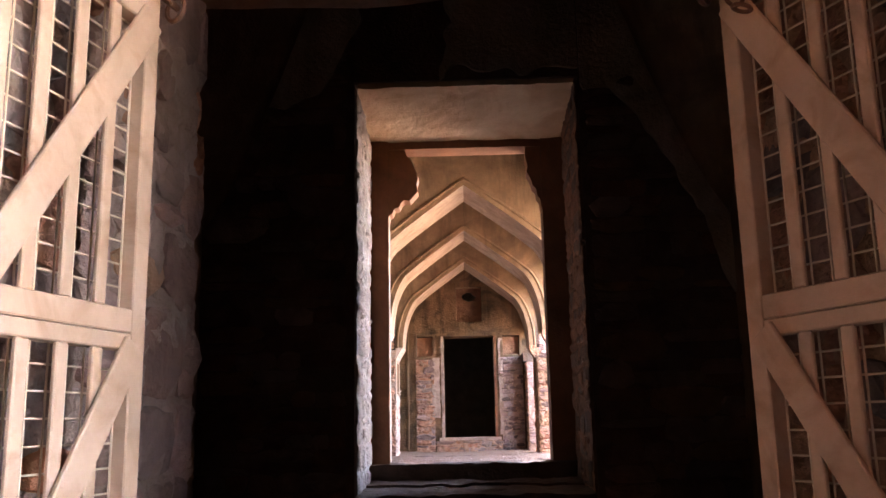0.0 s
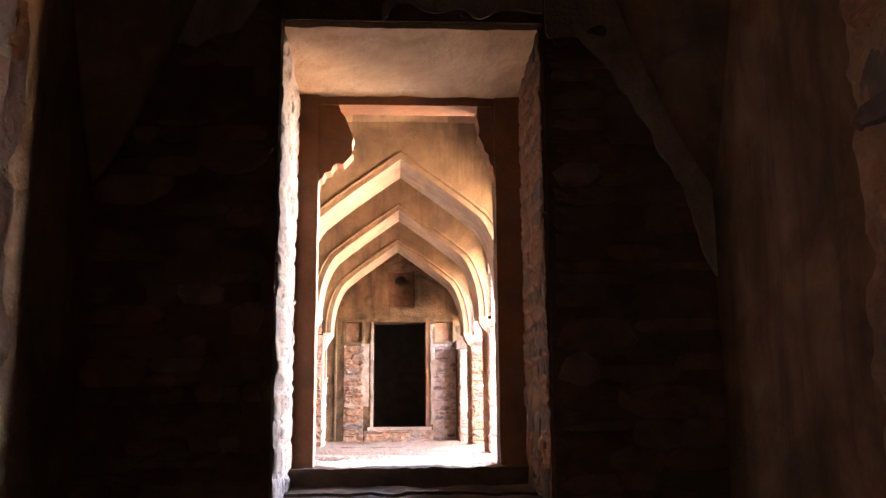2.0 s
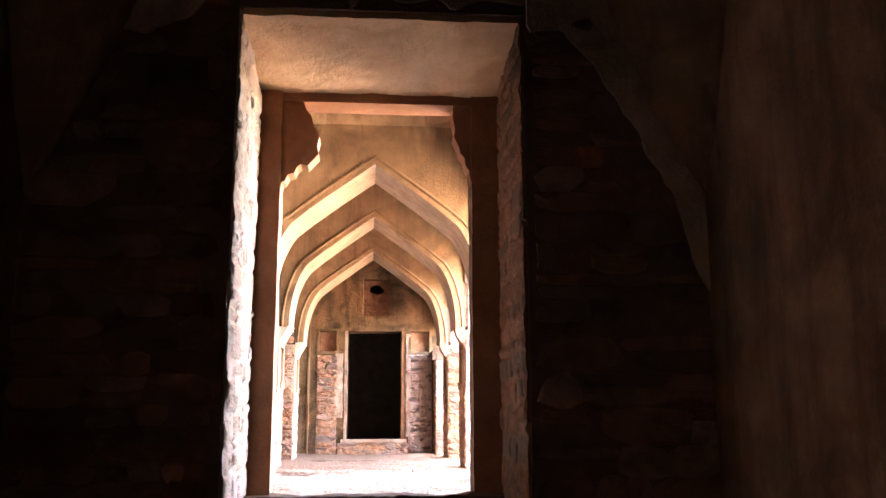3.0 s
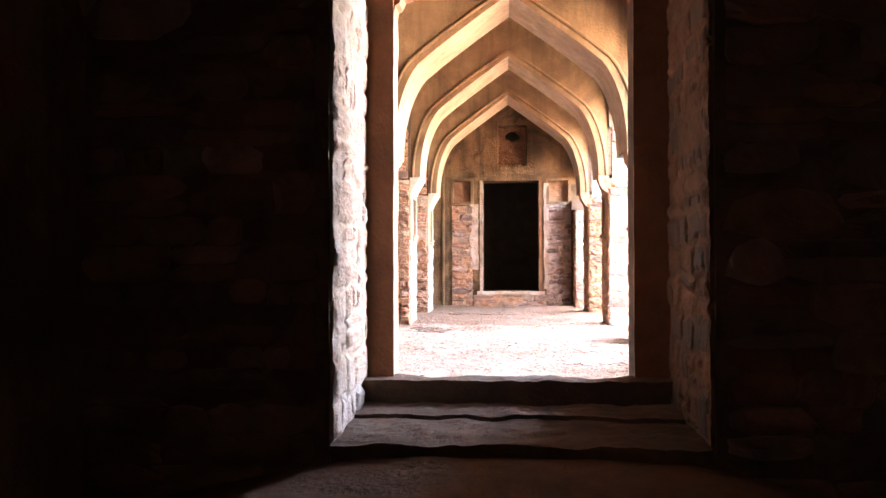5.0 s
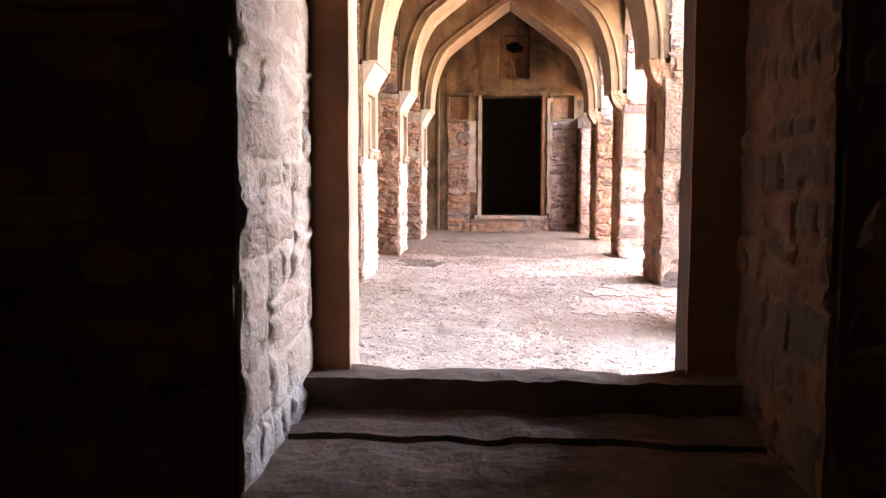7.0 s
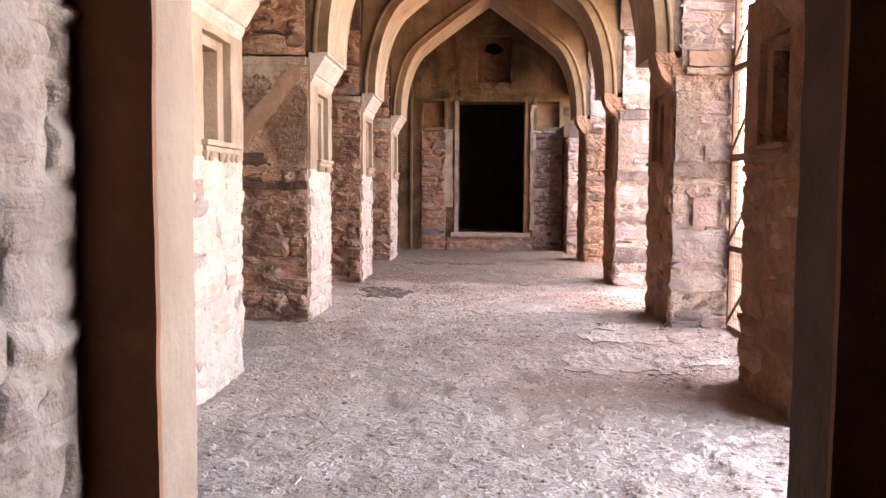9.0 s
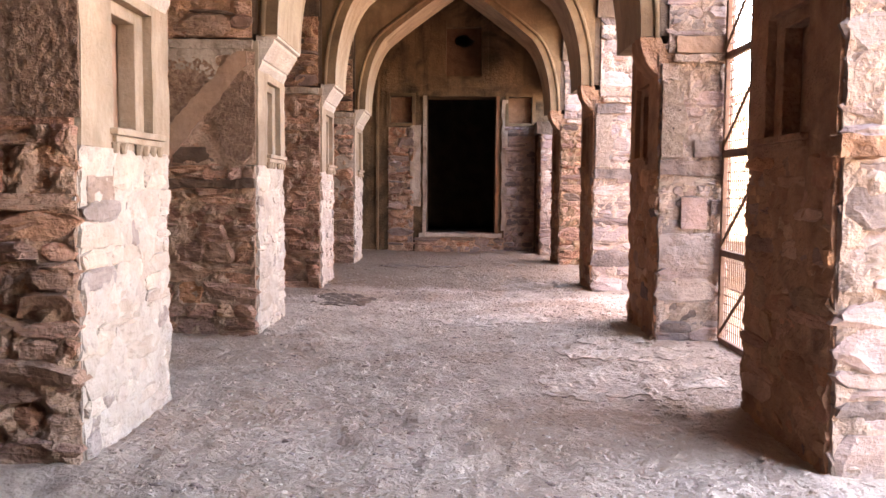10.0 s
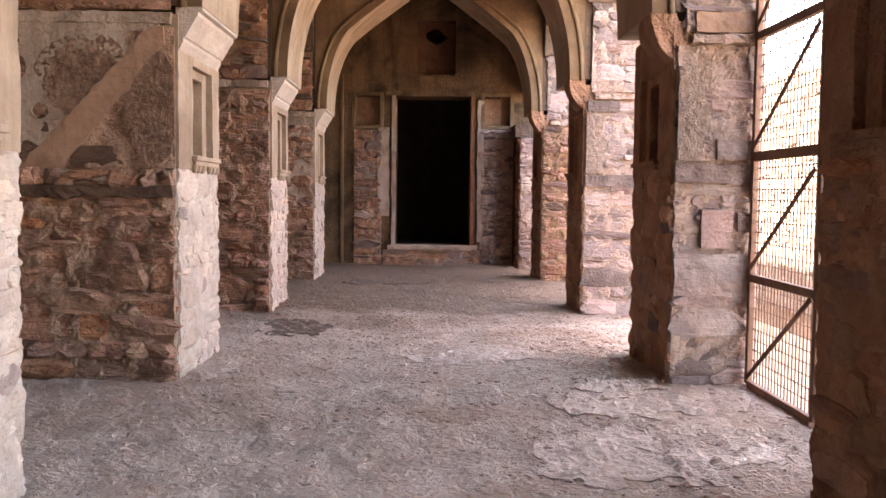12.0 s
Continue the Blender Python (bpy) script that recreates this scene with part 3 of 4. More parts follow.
def ragged(name, origin, u, v, width, height, keep, mat, parent, thick=0.02, cell=0.035, label="", rough=0.0, mid=0.0):
    """A skin of plaster left on a wall where keep(x, z) is true, with broken edges."""
    u, v, o = Vector(u), Vector(v), Vector(origin)
    nrm = u.cross(v)
    nx, nz = round(width / cell), round(height / cell)
    mask = [[keep((i + 0.5) * width / nx, (j + 0.5) * height / nz) for i in range(nx)] for j in range(nz)]
    spot, near = {}, {}
    for j in range(nz):
        for i in range(nx):
            if mask[j][i]:
                for di, dj, a, b in ((-1, 0, (i, j + 1), (i, j)), (1, 0, (i + 1, j), (i + 1, j + 1)), (0, -1, (i, j), (i + 1, j)), (0, 1, (i + 1, j + 1), (i, j + 1))):
                    if 0 <= i + di < nx and 0 <= j + dj < nz and not mask[j + dj][i + di]:
                        near.setdefault(a, set()).add(b)
                        near.setdefault(b, set()).add(a)
    for key in near:
        p = o + u * (key[0] * width / nx) + v * (key[1] * height / nz)
        spot[key] = Vector((key[0] * width / nx, key[1] * height / nz)) + Vector((noise.noise(p * 17), noise.noise(p * 17 + Vector((5, 5, 5))))) * cell * 0.8
    for _ in range(3):
        spot = {key: (spot[key] if key[0] in (0, nx) or key[1] in (0, nz) else spot[key] * 0.4 + sum((spot[q] for q in near[key]), Vector((0, 0))) * (0.6 / len(near[key]))) for key in spot}
    index, verts, faces = {}, [], []

    def vert(i, j, front):
        key = (i, j, front)
        if key not in index:
            x, z = spot[i, j] if (i, j) in spot else (i * width / nx, j * height / nz)
            p = o + u * x + v * z
            index[key] = len(verts)
            verts.append(p + nrm * ((thick + 0.006 * noise.noise(p * 4) + rough * noise.noise(p * 38) + mid * noise.noise(p * 9.5)) if front else -0.01))
        return index[key]

    for j in range(nz):
        for i in range(nx):
            if not mask[j][i]:
                continue
            faces.append((vert(i, j, 1), vert(i + 1, j, 1), vert(i + 1, j + 1, 1), vert(i, j + 1, 1)))
            for di, dj, (a, b) in ((-1, 0, ((i, j + 1), (i, j))), (1, 0, ((i + 1, j), (i + 1, j + 1))), (0, -1, ((i, j), (i + 1, j))), (0, 1, ((i + 1, j + 1), (i, j + 1)))):
                ii, jj = i + di, j + dj
                if not (0 <= ii < nx and 0 <= jj < nz) or not mask[jj][ii]:
                    faces.append((vert(*a, 1), vert(*a, 0), vert(*b, 0), vert(*b, 1)))
    ob = mesh_object(name, verts, faces, mat, False)
    return child(ob, parent, label)


def washed_masonry(name, origin, u, v, width, height, mats, parent, label, seed, course=(0.12, 0.22), aspect=(1.0, 2.4), depth=0.030, cell=0.013, pits=64):
    """Rubble buried under washes of lime: low swelling stones, sunken joints, and slots where the mortar fell out."""
    rng = random.Random(seed)
    u, v, o = Vector(u), Vector(v), Vector(origin)
    nrm = u.cross(v)
    cells = [(x, z, w, h, rng.uniform(0.35, 1.0), rng.random()) for x, z, w, h in courses(rng, width, height, course, aspect)]
    nx, nz = round(width / cell), round(height / cell)
    high, kind = np.zeros((nz + 1, nx + 1)), np.zeros((nz + 1, nx + 1))
    gx, gz = np.meshgrid(np.linspace(0, width, nx + 1), np.linspace(0, height, nz + 1))
    wx = np.array([[noise.noise(Vector((x * 5, z * 5, seed))) for x, z in zip(a, b)] for a, b in zip(gx, gz)])
    wz = np.array([[noise.noise(Vector((x * 3, z * 6, seed + 9))) for x, z in zip(a, b)] for a, b in zip(gx, gz)])
    fine = np.array([[noise.noise(Vector((x * 26, z * 40, seed + 3))) for x, z in zip(a, b)] for a, b in zip(gx, gz)])
    px, pz = gx + 0.055 * wx, gz + 0.045 * wz
    for x, z, w, h, lift, pick in cells:
        d = np.minimum(np.minimum(px - x, x + w - px) * 0.8, np.minimum(pz - z, z + h - pz))
        k = np.clip(d / 0.035, 0, 1)
        k = k * k * (3 - 2 * k) * lift
        high = np.maximum(high, k)
        kind = np.where((d > 0.022 + 0.012 * wz) & (pick < 0.55), 1, kind)
    high = depth * (0.25 + 0.75 * high) + 0.007 * wx + 0.006 * wz + 0.0045 * fine
    spots = rng.sample(cells, min(len(cells), pits))
    for x, z, w, h, lift, pick in spots:
        cx, cz, rx, rz = x + w * rng.choice((0.0, 1.0, 0.5)), z + h * rng.uniform(0.2, 0.8), rng.uniform(0.012, 0.024), rng.uniform(0.03, 0.08)
        if rng.random() < 0.25:
            rx, rz = rz, rx * 0.8
        t = rng.uniform(-0.35, 0.35)
        q = ((gx - cx + t * (gz - cz)) / rx) ** 2 + ((gz - cz) / rz) ** 2
        high -= 0.050 * np.exp(-q ** 2)
    verts = [o + u * float(x) + v * float(z) + nrm * float(k) for x, z, k in zip(gx.ravel(), gz.ravel(), high.ravel())]
    row = nx + 1
    faces = [(j * row + i, j * row + i + 1, (j + 1) * row + i + 1, (j + 1) * row + i) for j in range(nz) for i in range(nx)]
    ob = mesh_object(name, verts, faces, mats[0], True)
    ob.data.materials.append(mats[1])
    ob.data.polygons.foreach_set("material_index", [int(k) for k in kind[:-1, :-1].ravel()])
    return child(ob, parent, label)


# ---- piers ----
NICHE = (0.40, 0.98, 1.64, 2.30)          # niche in each pier, along the pier and up


def extrude(name, profile, axis, a0, a1, mat, parent, label=""):
    """A moulding: profile in the plane across the axis, swept from a0 to a1."""
    verts, n = [], len(profile)
    for a in (a0, a1):
        verts += [(p, a, q) if axis == "y" else (a, p, q) for p, q in profile]
    faces = [(i, (i + 1) % n, n + (i + 1) % n, n + i) for i in range(n)] + [tuple(range(n))[::-1], tuple(range(n, 2 * n))]
    ob = mesh_object(name, verts, faces, mat)
    bm = bmesh.new()
    bm.from_mesh(ob.data)
    bmesh.ops.recalc_face_normals(bm, faces=bm.faces[:])
    bm.to_mesh(ob.data)
    bm.free()
    return child(ob, parent, label)


def pier(side, k):
    y0, y1 = PIERS[k]
    left = side == "left"
    root = new("pier")
    setting(root, "rubble stone pier with a plastered niche and a moulded corbel" if left else "rose rubble pier of the open arcade with a plastered niche", "pier")
    face = XL if left else XR
    s = 1 if left else -1                 # from the pier's face out into the hall
    back = AISLE_X if left else OUT_X - 0.02

    def span(d0, d1):
        return tuple(sorted((face - s * d0, face - s * d1)))
    deep = abs(back - face)
    core = M_MORTAR
    rough_box("core", *span(0.03, deep), y0 + 0.03, y1 - 0.03, -0.05, 1.52, core, 0.07, 0.010, 4, root)
    rough_box("core", *span(0.17, deep), y0 + 0.03, y1 - 0.03, 1.524, 2.62, core, 0.09, 0.010, 4, root)
    up0 = 0.606 if left else 0.64
    if left:
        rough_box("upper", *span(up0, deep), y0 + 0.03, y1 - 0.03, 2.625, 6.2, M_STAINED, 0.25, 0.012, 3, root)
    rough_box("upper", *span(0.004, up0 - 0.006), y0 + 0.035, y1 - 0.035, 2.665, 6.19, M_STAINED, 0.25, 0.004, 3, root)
    # plaster round the niche; on the right its umber carries the hall side's shade
    skin = M_PLASTER_CLEAN if left else M_UMBER
    n0, n1, nz0, nz1 = y0 + NICHE[0], y0 + NICHE[1], NICHE[2], NICHE[3]
    rough_box("niche_jamb", *span(0.0, 0.165), y0 + 0.034, n0, 1.53, 2.60, skin, 0.06, 0.007, 6, root)
    rough_box("niche_jamb", *span(0.0, 0.165), n1, y1 - 0.012, 1.53, 2.60, skin, 0.06, 0.007, 6, root)
    rough_box("niche_head", *span(0.0, 0.165), n0 + 0.002, n1 - 0.002, nz1, 2.60, skin, 0.06, 0.007, 6, root)
    rough_box("niche_base", *span(0.0, 0.165), n0 + 0.002, n1 - 0.002, 1.53, nz0, skin, 0.06, 0.007, 6, root)
    boxes("niche_frame", skin, [(*span(0.05, 0.15), n0 + 0.003, n0 + 0.075, nz0, nz1), (*span(0.05, 0.15), n1 - 0.13, n1 - 0.003, nz0, nz1),
                                (*span(0.05, 0.15), n0 + 0.076, n1 - 0.131, nz1 - 0.07, nz1),
                                (*span(0.09, 0.15), n0 + 0.076, n0 + 0.12, nz0, nz1 - 0.071)], root, "raised plaster border of the niche", 0.006)
    rough_box("niche_back", *span(0.152, 0.167), n0 + 0.125, n1 - 0.135, nz0 + 0.004, nz1 - 0.074, M_REPAIR if left else M_UMBER, 0.05, 0.003, 8, root, "bare brown plaster inside the niche")
    boxes("niche_sill", skin, [(face + s * 0.002, face + s * 0.045, n0 - 0.05, n1 + 0.10, 1.60, 1.635) if left else (face - 0.045, face - 0.002, n0 - 0.05, n1 + 0.10, 1.60, 1.635),
                               (face + s * 0.002, face + s * 0.026, n0 - 0.02, n1 + 0.07, 1.565, 1.598) if left else (face - 0.026, face - 0.002, n0 - 0.02, n1 + 0.07, 1.565, 1.598)], root, "chipped moulded niche sill", 0.006)
    if left:
        for i in range(7):
            if (i * 5 + k * 3) % 8 == 2:
                continue                  # a few have broken off
            c = n0 - 0.01 + i * (n1 - n0 + 0.07) / 6
            bm = bmesh.new()
            bmesh.ops.create_cone(bm, cap_ends=True, segments=8, radius1=0.016, radius2=0.030, depth=0.055, matrix=Matrix.Translation((face + 0.012, c, 1.535)))
            part("pendant", bm, skin, root)
    elif k == 0:
        rough_box("ledge_stone", face - 0.03, face + 0.20, y0 - 0.075, y0 + 0.06, 1.50, 1.60, M_UMBER, 0.025, 0.02, 8, root, "broken stone standing out under the niche")
    # corbel under the arch
    prof = [(0.0, 2.36), (0.030, 2.42), (0.030, 2.445), (0.045, 2.455), (0.10, 2.55), (0.135, 2.60), (0.135, 2.625), (0.165, 2.635), (0.168, 2.657), (-0.02, 2.657), (-0.02, 2.36)]
    if left:
        extrude("corbel", [(face + s * d, z) for d, z in prof], "y", y0 + 0.05, y1 - 0.05, M_LIME, root, "flaring moulded plaster corbel")
    else:
        cb = rough_box("corbel", face - 0.165, face + 0.02, y0 + 0.04, y0 + 0.42, 2.34, 2.657, M_UMBER, 0.024, 0.022, 7, root, "broken weathered corbel")
        for v in cb.data.vertices:
            f = max(0.0, min(1.0, (v.co.z - 2.34) / 0.31))
            if v.co.x < face:
                v.co.x = face + (v.co.x - face) * (0.05 + 0.95 * math.sin(f * math.pi / 2) ** 0.7)
    # lime bedding of the lit faces, then the stones
    if left:
        rough_box("bedding", face - 0.036, face - 0.022, y0 + 0.02, y1 - 0.02, 0.0, 1.525, M_LIME, 0.06, 0.008, 6, root)
    else:
        rough_box("bedding", face + 0.02, OUT_X - 0.01, y0 + 0.018, y0 + 0.034, 0.0, 2.43, M_BED, 0.06, 0.008, 6, root)
    # stones on the faces
    seed = 11 + 7 * k + (0 if left else 100)
    if left:
        rubble(root, (face - 0.03, y0 + 0.03, 0.0), (0, 1, 0), (0, 0, 1), y1 - y0 - 0.06, 1.53, M_PALE, seed, 0.026, (0.08, 0.19), (1.4, 3.6), 0.7, None, 0.0, M_BUFF, 0.07, M_LIME, 0.86, 2.5)
        top = (1.62, 1.52, 2.5, 2.4)[k]
        rubble(root, (face - 1.25, y0 + 0.03, 0.0), (1, 0, 0), (0, 0, 1), 1.225, top, M_STONE, seed + 1, 0.074, (0.08, 0.23), (1.1, 3.2), 1.4, None, 0.006, M_BROWNSTONE, 0.12, M_MORTAR, 0.56, 6)
        rough_box("ledge", face - 1.5, face - 0.04, y0 - 0.02, y0 + 0.028, 2.53, 2.605, M_GREYPLASTER, 0.05, 0.014, 7, root, "broken plaster string course")
        rubble(root, (face - 1.25, y0 + 0.032, 2.63), (1, 0, 0), (0, 0, 1), 1.20, 1.75, M_STONE, seed + 5, 0.045, (0.07, 0.20), (1.2, 3.6), 1.3, None, 0.006, M_DIM_RUBBLE, 0.25, M_UMBER, 0.6)
    else:
        # the last pier gets darker stones and mortar to paint its weaker light
        rubble(root, (face + 0.025, y0 + 0.03, 0.0), (1, 0, 0), (0, 0, 1), OUT_X - face - 0.03, 2.42, M_STONE if k == 3 else M_ROSE, seed, 0.055 if k == 3 else 0.032, (0.06, 0.24), (1.2, 3.4), 1.2, None, 0.002, M_DIM_RUBBLE if k == 3 else M_SLATE, 0.4 if k == 3 else 0.13, M_DIM_PLASTER if k == 3 else M_BED, 0.78, 4)
        # hall side turned from the light: its warm shade is in the stone colours
        rubble(root, (face + 0.03, y1 - 0.03, 0.0), (0, -1, 0), (0, 0, 1), y1 - y0 - 0.06, 1.53, M_BROWNSTONE, seed + 2, 0.030, (0.07, 0.22), (1.2, 3.2), 1.0, None, 0.002, M_SLATE, 0.04, M_UMBER, 0.85, 3)
        rough_box("ledge", face + 0.12, OUT_X - 0.02, y0 - 0.045, y0 + 0.028, 2.44, 2.50, M_BED, 0.035, 0.018, 9, root, "broken stone string course")
        rubble(root, (face + 0.08, y0 + 0.032, 2.52), (1, 0, 0), (0, 0, 1), OUT_X - face - 0.08, 1.8, M_ROSE, seed + 6, 0.03, (0.08, 0.20), (1.2, 3.2), 1.2, None, 0.004, M_SLATE, 0.2, M_BED, 0.75)
    return root


piers = {(s, k): pier(s, k) for s in ("left", "right") for k in range(4)}


def patchy(x0, z0, bare):
    """True where plaster holds: outside the bare ellipses, with an uneven edge."""
    def keep(x, z):
        wob = 0.16 * n3(x + x0, z + z0, 5.0, 3) + 0.10 * n3(x + x0, z + z0, 14.0, 9)
        for cx, cz, rx, rz in bare:
            if ((x - cx) / rx) ** 2 + ((z - cz) / rz) ** 2 + 2.2 * wob < 1:
                return False
        return True
    return keep


# plaster left on the upper fronts of the aisle piers, with a bare round patch and a coarse keyed strip
for k in range(4):
    y0 = PIERS[k][0]
    if k == 1:
        hold = patchy(3.0, 1.0, [(0.62, 0.62, 0.27, 0.24), (1.10, 0.42, 0.17, 0.42), (0.20, 0.10, 0.10, 0.12), (0.70, 0.02, 0.5, 0.10), (0.30, 0.42, 0.07, 0.06), (0.16, 0.72, 0.06, 0.09), (0.86, 0.28, 0.13, 0.16), (0.05, 0.30, 0.06, 0.05), (0.98, 0.93, 0.09, 0.05)])
        spots = hold

        def hold(x, z):
            return spots(x, z) and z + 0.05 * n3(x, z, 6, 4) > -0.17 + 1.19 * max(0.0, x - 0.14) ** 1.12
        rubble(piers["left", k], (XL - 1.25, y0 + 0.03, 1.53), (1, 0, 0), (0, 0, 1), 1.225, 0.98, M_STONE, 77, 0.022, (0.07, 0.17), (1.2, 3.2), 1.2, lambda x, z: ((x - 0.58) / 0.34) ** 2 + ((z - 0.61) / 0.30) ** 2 < 1 or (x > 0.86 and 0.02 < z < 0.88), 0.008, M_SANDSTONE, 0.2, M_MORTAR, 0.75, 6)
        ragged("plaster_skin", (XL - 1.25, y0 + 0.03, 1.50), (1, 0, 0), (0, 0, 1), 1.25, 1.03, hold, M_GREYPLASTER, piers["left", k], 0.038, 0.025, "stained plaster with bare patches")
        for cx, cz, rx, rz in ((-2.45, 2.17, 0.36, 0.29), (-1.99, 1.97, 0.19, 0.40)):
            w, h = (2 * rx + 0.06 if cx < -2.2 else XL - 0.02 - (cx - rx - 0.03)), 2 * rz + 0.06
            ragged("pecked_patch", (cx - rx - 0.03, y0 + 0.026, cz - rz - 0.03), (1, 0, 0), (0, 0, 1), w, h,
                   lambda x, z: ((x - rx - 0.03) / rx) ** 2 + ((z - rz - 0.03) / rz) ** 2 + 0.3 * n3(x, z, 6, cx) < 1.0, M_PECKED, piers["left", k], 0.034, 0.012, "bare stone pecked to hold plaster", 0.010)
        rough_box("slab", XL - 1.10, XL - 0.02, y0 - 0.085, y0 + 0.05, 1.325, 1.405, M_SANDSTONE, 0.03, 0.024, 7, piers["left", k], "long dark bonding slab")
        # smooth diagonal scar: a wavering band between its lower and upper end
        def scar(x, z):
            f = max(0.0, (x - 0.04) / 1.10)
            mid = -0.12 + 1.20 * f ** 1.12
            return abs(z - mid + 0.05 * n3(x, z, 4, 2) + 0.02 * n3(x, z, 13, 6)) < 0.165 - 0.05 * f
        ragged("repair_strip", (XL - 1.25, y0 + 0.03, 1.42), (1, 0, 0), (0, 0, 1), 1.16, 1.09, scar, M_REPAIR, piers["left", k], 0.044, 0.018, "smooth diagonal plaster repair", 0.002, 0.006)
    elif k == 0:
        ragged("pecked_patch", (XL - 0.75, y0 + 0.026, 1.66), (1, 0, 0), (0, 0, 1), 0.745, 0.88, lambda x, z: True, M_PECKED, piers["left", k], 0.010, 0.014, "bare stone pecked to hold plaster", 0.010)
        rough_box("slab", XL - 0.8, XL - 0.03, y0 - 0.025, y0 + 0.05, 1.60, 1.655, M_STONE, 0.05, 0.010, 6, piers["left", k], "thin bonding slab")
    elif k == 3:
        ragged("plaster_skin", (XL - 0.9, y0 + 0.03, 0.7), (1, 0, 0), (0, 0, 1), 0.9, 1.8, patchy(8, 2, [(0.75, 0.1, 0.3, 0.35)]), M_GREYPLASTER, piers["left", k], 0.05, 0.05, "stained plaster")

rough_box("slab", XL - 0.05, XL - 0.008, PIERS[0][0] + 0.10, PIERS[0][0] + 0.42, 1.26, 1.39, M_BED, 0.03, 0.008, 8, piers["left", 0], "grey-pink stone showing through the limewash")

# keyed strip and larger slabs in the fronts of the open arcade's piers
for k in (1, 2):
    y0 = PIERS[k][0]
    p = piers["right", k]
    ragged("pecked_patch", (XR + 0.03, y0 - 0.018, 1.62), (1, 0, 0), (0, 0, 1), 0.26, 0.66, lambda x, z: x < 0.20 + 0.05 * n3(x, z, 5, 1), M_PALE_KEY, p, 0.008, 0.014, "stone keyed with short chisel strokes", 0.016)
    rough_box("slab", XR + 0.02, XR + 0.60, y0 - 0.030, y0 + 0.05, 1.465, 1.595, M_SLATE, 0.03, 0.012, 8, p, "long grey-violet bonding slab")
    if k == 1:
        rough_box("slab", XR + 0.14, XR + 0.60, y0 - 0.030, y0 + 0.05, 2.515, 2.655, M_REPAIR, 0.03, 0.010, 8, p, "orange-brown squared stone over the string course")
        rough_box("slab", XR + 0.21, XR + 0.43, y0 - 0.040, y0 + 0.05, 1.005, 1.275, M_ROSE, 0.025, 0.009, 8, p, "squared grey-pink slab")
        rough_box("slab", XR + 0.03, XR + 0.60, y0 - 0.030, y0 + 0.05, 0.66, 0.96, M_ROSE, 0.03, 0.013, 7, p, "large scored pink stone")
        rough_box("slab", XR + 0.31, XR + 0.61, y0 - 0.030, y0 + 0.05, 1.63, 1.765, M_ROSE, 0.025, 0.010, 8, p, "reddish squared stone")
        rough_box("slab", XR + 0.47, XR + 0.61, y0 - 0.030, y0 + 0.05, 1.12, 1.25, M_SLATE, 0.025, 0.010, 8, p, "small grey stone")
    else:
        rough_box("slab", XR + 0.04, XR + 0.40, y0 - 0.030, y0 + 0.05, 2.30, 2.42, M_SLATE, 0.03, 0.011, 8, p, "grey stone under the string course")

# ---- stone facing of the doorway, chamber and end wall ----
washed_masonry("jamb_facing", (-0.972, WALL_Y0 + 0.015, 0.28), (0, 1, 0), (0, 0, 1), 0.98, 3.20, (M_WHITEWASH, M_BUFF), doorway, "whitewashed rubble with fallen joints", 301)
# same darker pair, so this facing carries the jamb's shade too
washed_masonry("jamb_facing", (0.828, WALL_Y0 + 0.995, 0.28), (0, -1, 0), (0, 0, 1), 0.98, 3.20, (M_JAMB, M_SANDSTONE), doorway, "brown washed rubble with fallen joints, shade put into the colour", 302)
wall_south = bpy.data.objects["wall_south"]
rubble(wall_south, (-2.2, WALL_Y0, -0.05), (1, 0, 0), (0, 0, 1), 1.15, 4.0, M_DIM_RUBBLE, 311, 0.03, (0.10, 0.24), (1.2, 3.2), 1.0, turn=2)
rubble(wall_south, (0.90, WALL_Y0, -0.05), (1, 0, 0), (0, 0, 1), 1.10, 3.6, M_DIM_RUBBLE, 312, 0.03, (0.10, 0.24), (1.2, 3.2), 1.0, turn=2)


def hold_left(x, z):
    w = 0.10 * n3(x, z, 4, 1) + 0.05 * n3(x, z, 11, 2)
    return z + w > 0.12 + 1.6 * (x - 0.55) ** 2 and x < 1.20 + w


def hold_right(x, z):
    w = 0.09 * n3(x, z, 4, 5) + 0.05 * n3(x, z, 12, 2)
    return z > 1.72 - 1.75 * max(0.0, x - 0.12 + w) ** 1.7 + w


ragged("plaster_skin", (-2.15, WALL_Y0 - 0.032, 3.20), (1, 0, 0), (0, 0, 1), 1.6, 1.5, hold_left, M_GREYPLASTER, wall_south, 0.02, 0.04, "remnant of brown plaster")
ragged("plaster_skin", (-0.45, WALL_Y0 - 0.012, 3.58), (1, 0, 0), (0, 0, 1), 1.3, 1.1, lambda x, z: z + 0.1 * n3(x, z, 4) > 0.05 and x + 0.16 * n3(x, z, 3, 7) + 0.06 * n3(x, z, 9, 2) > 0.12 + 0.10 * z, M_GREYPLASTER, wall_south, 0.02, 0.04, "remnant of brown plaster")
ragged("plaster_skin", (0.86, WALL_Y0 - 0.032, 1.75), (1, 0, 0), (0, 0, 1), 1.14, 2.9, hold_right, M_GREYPLASTER, wall_south, 0.02, 0.04, "remnant of brown plaster")


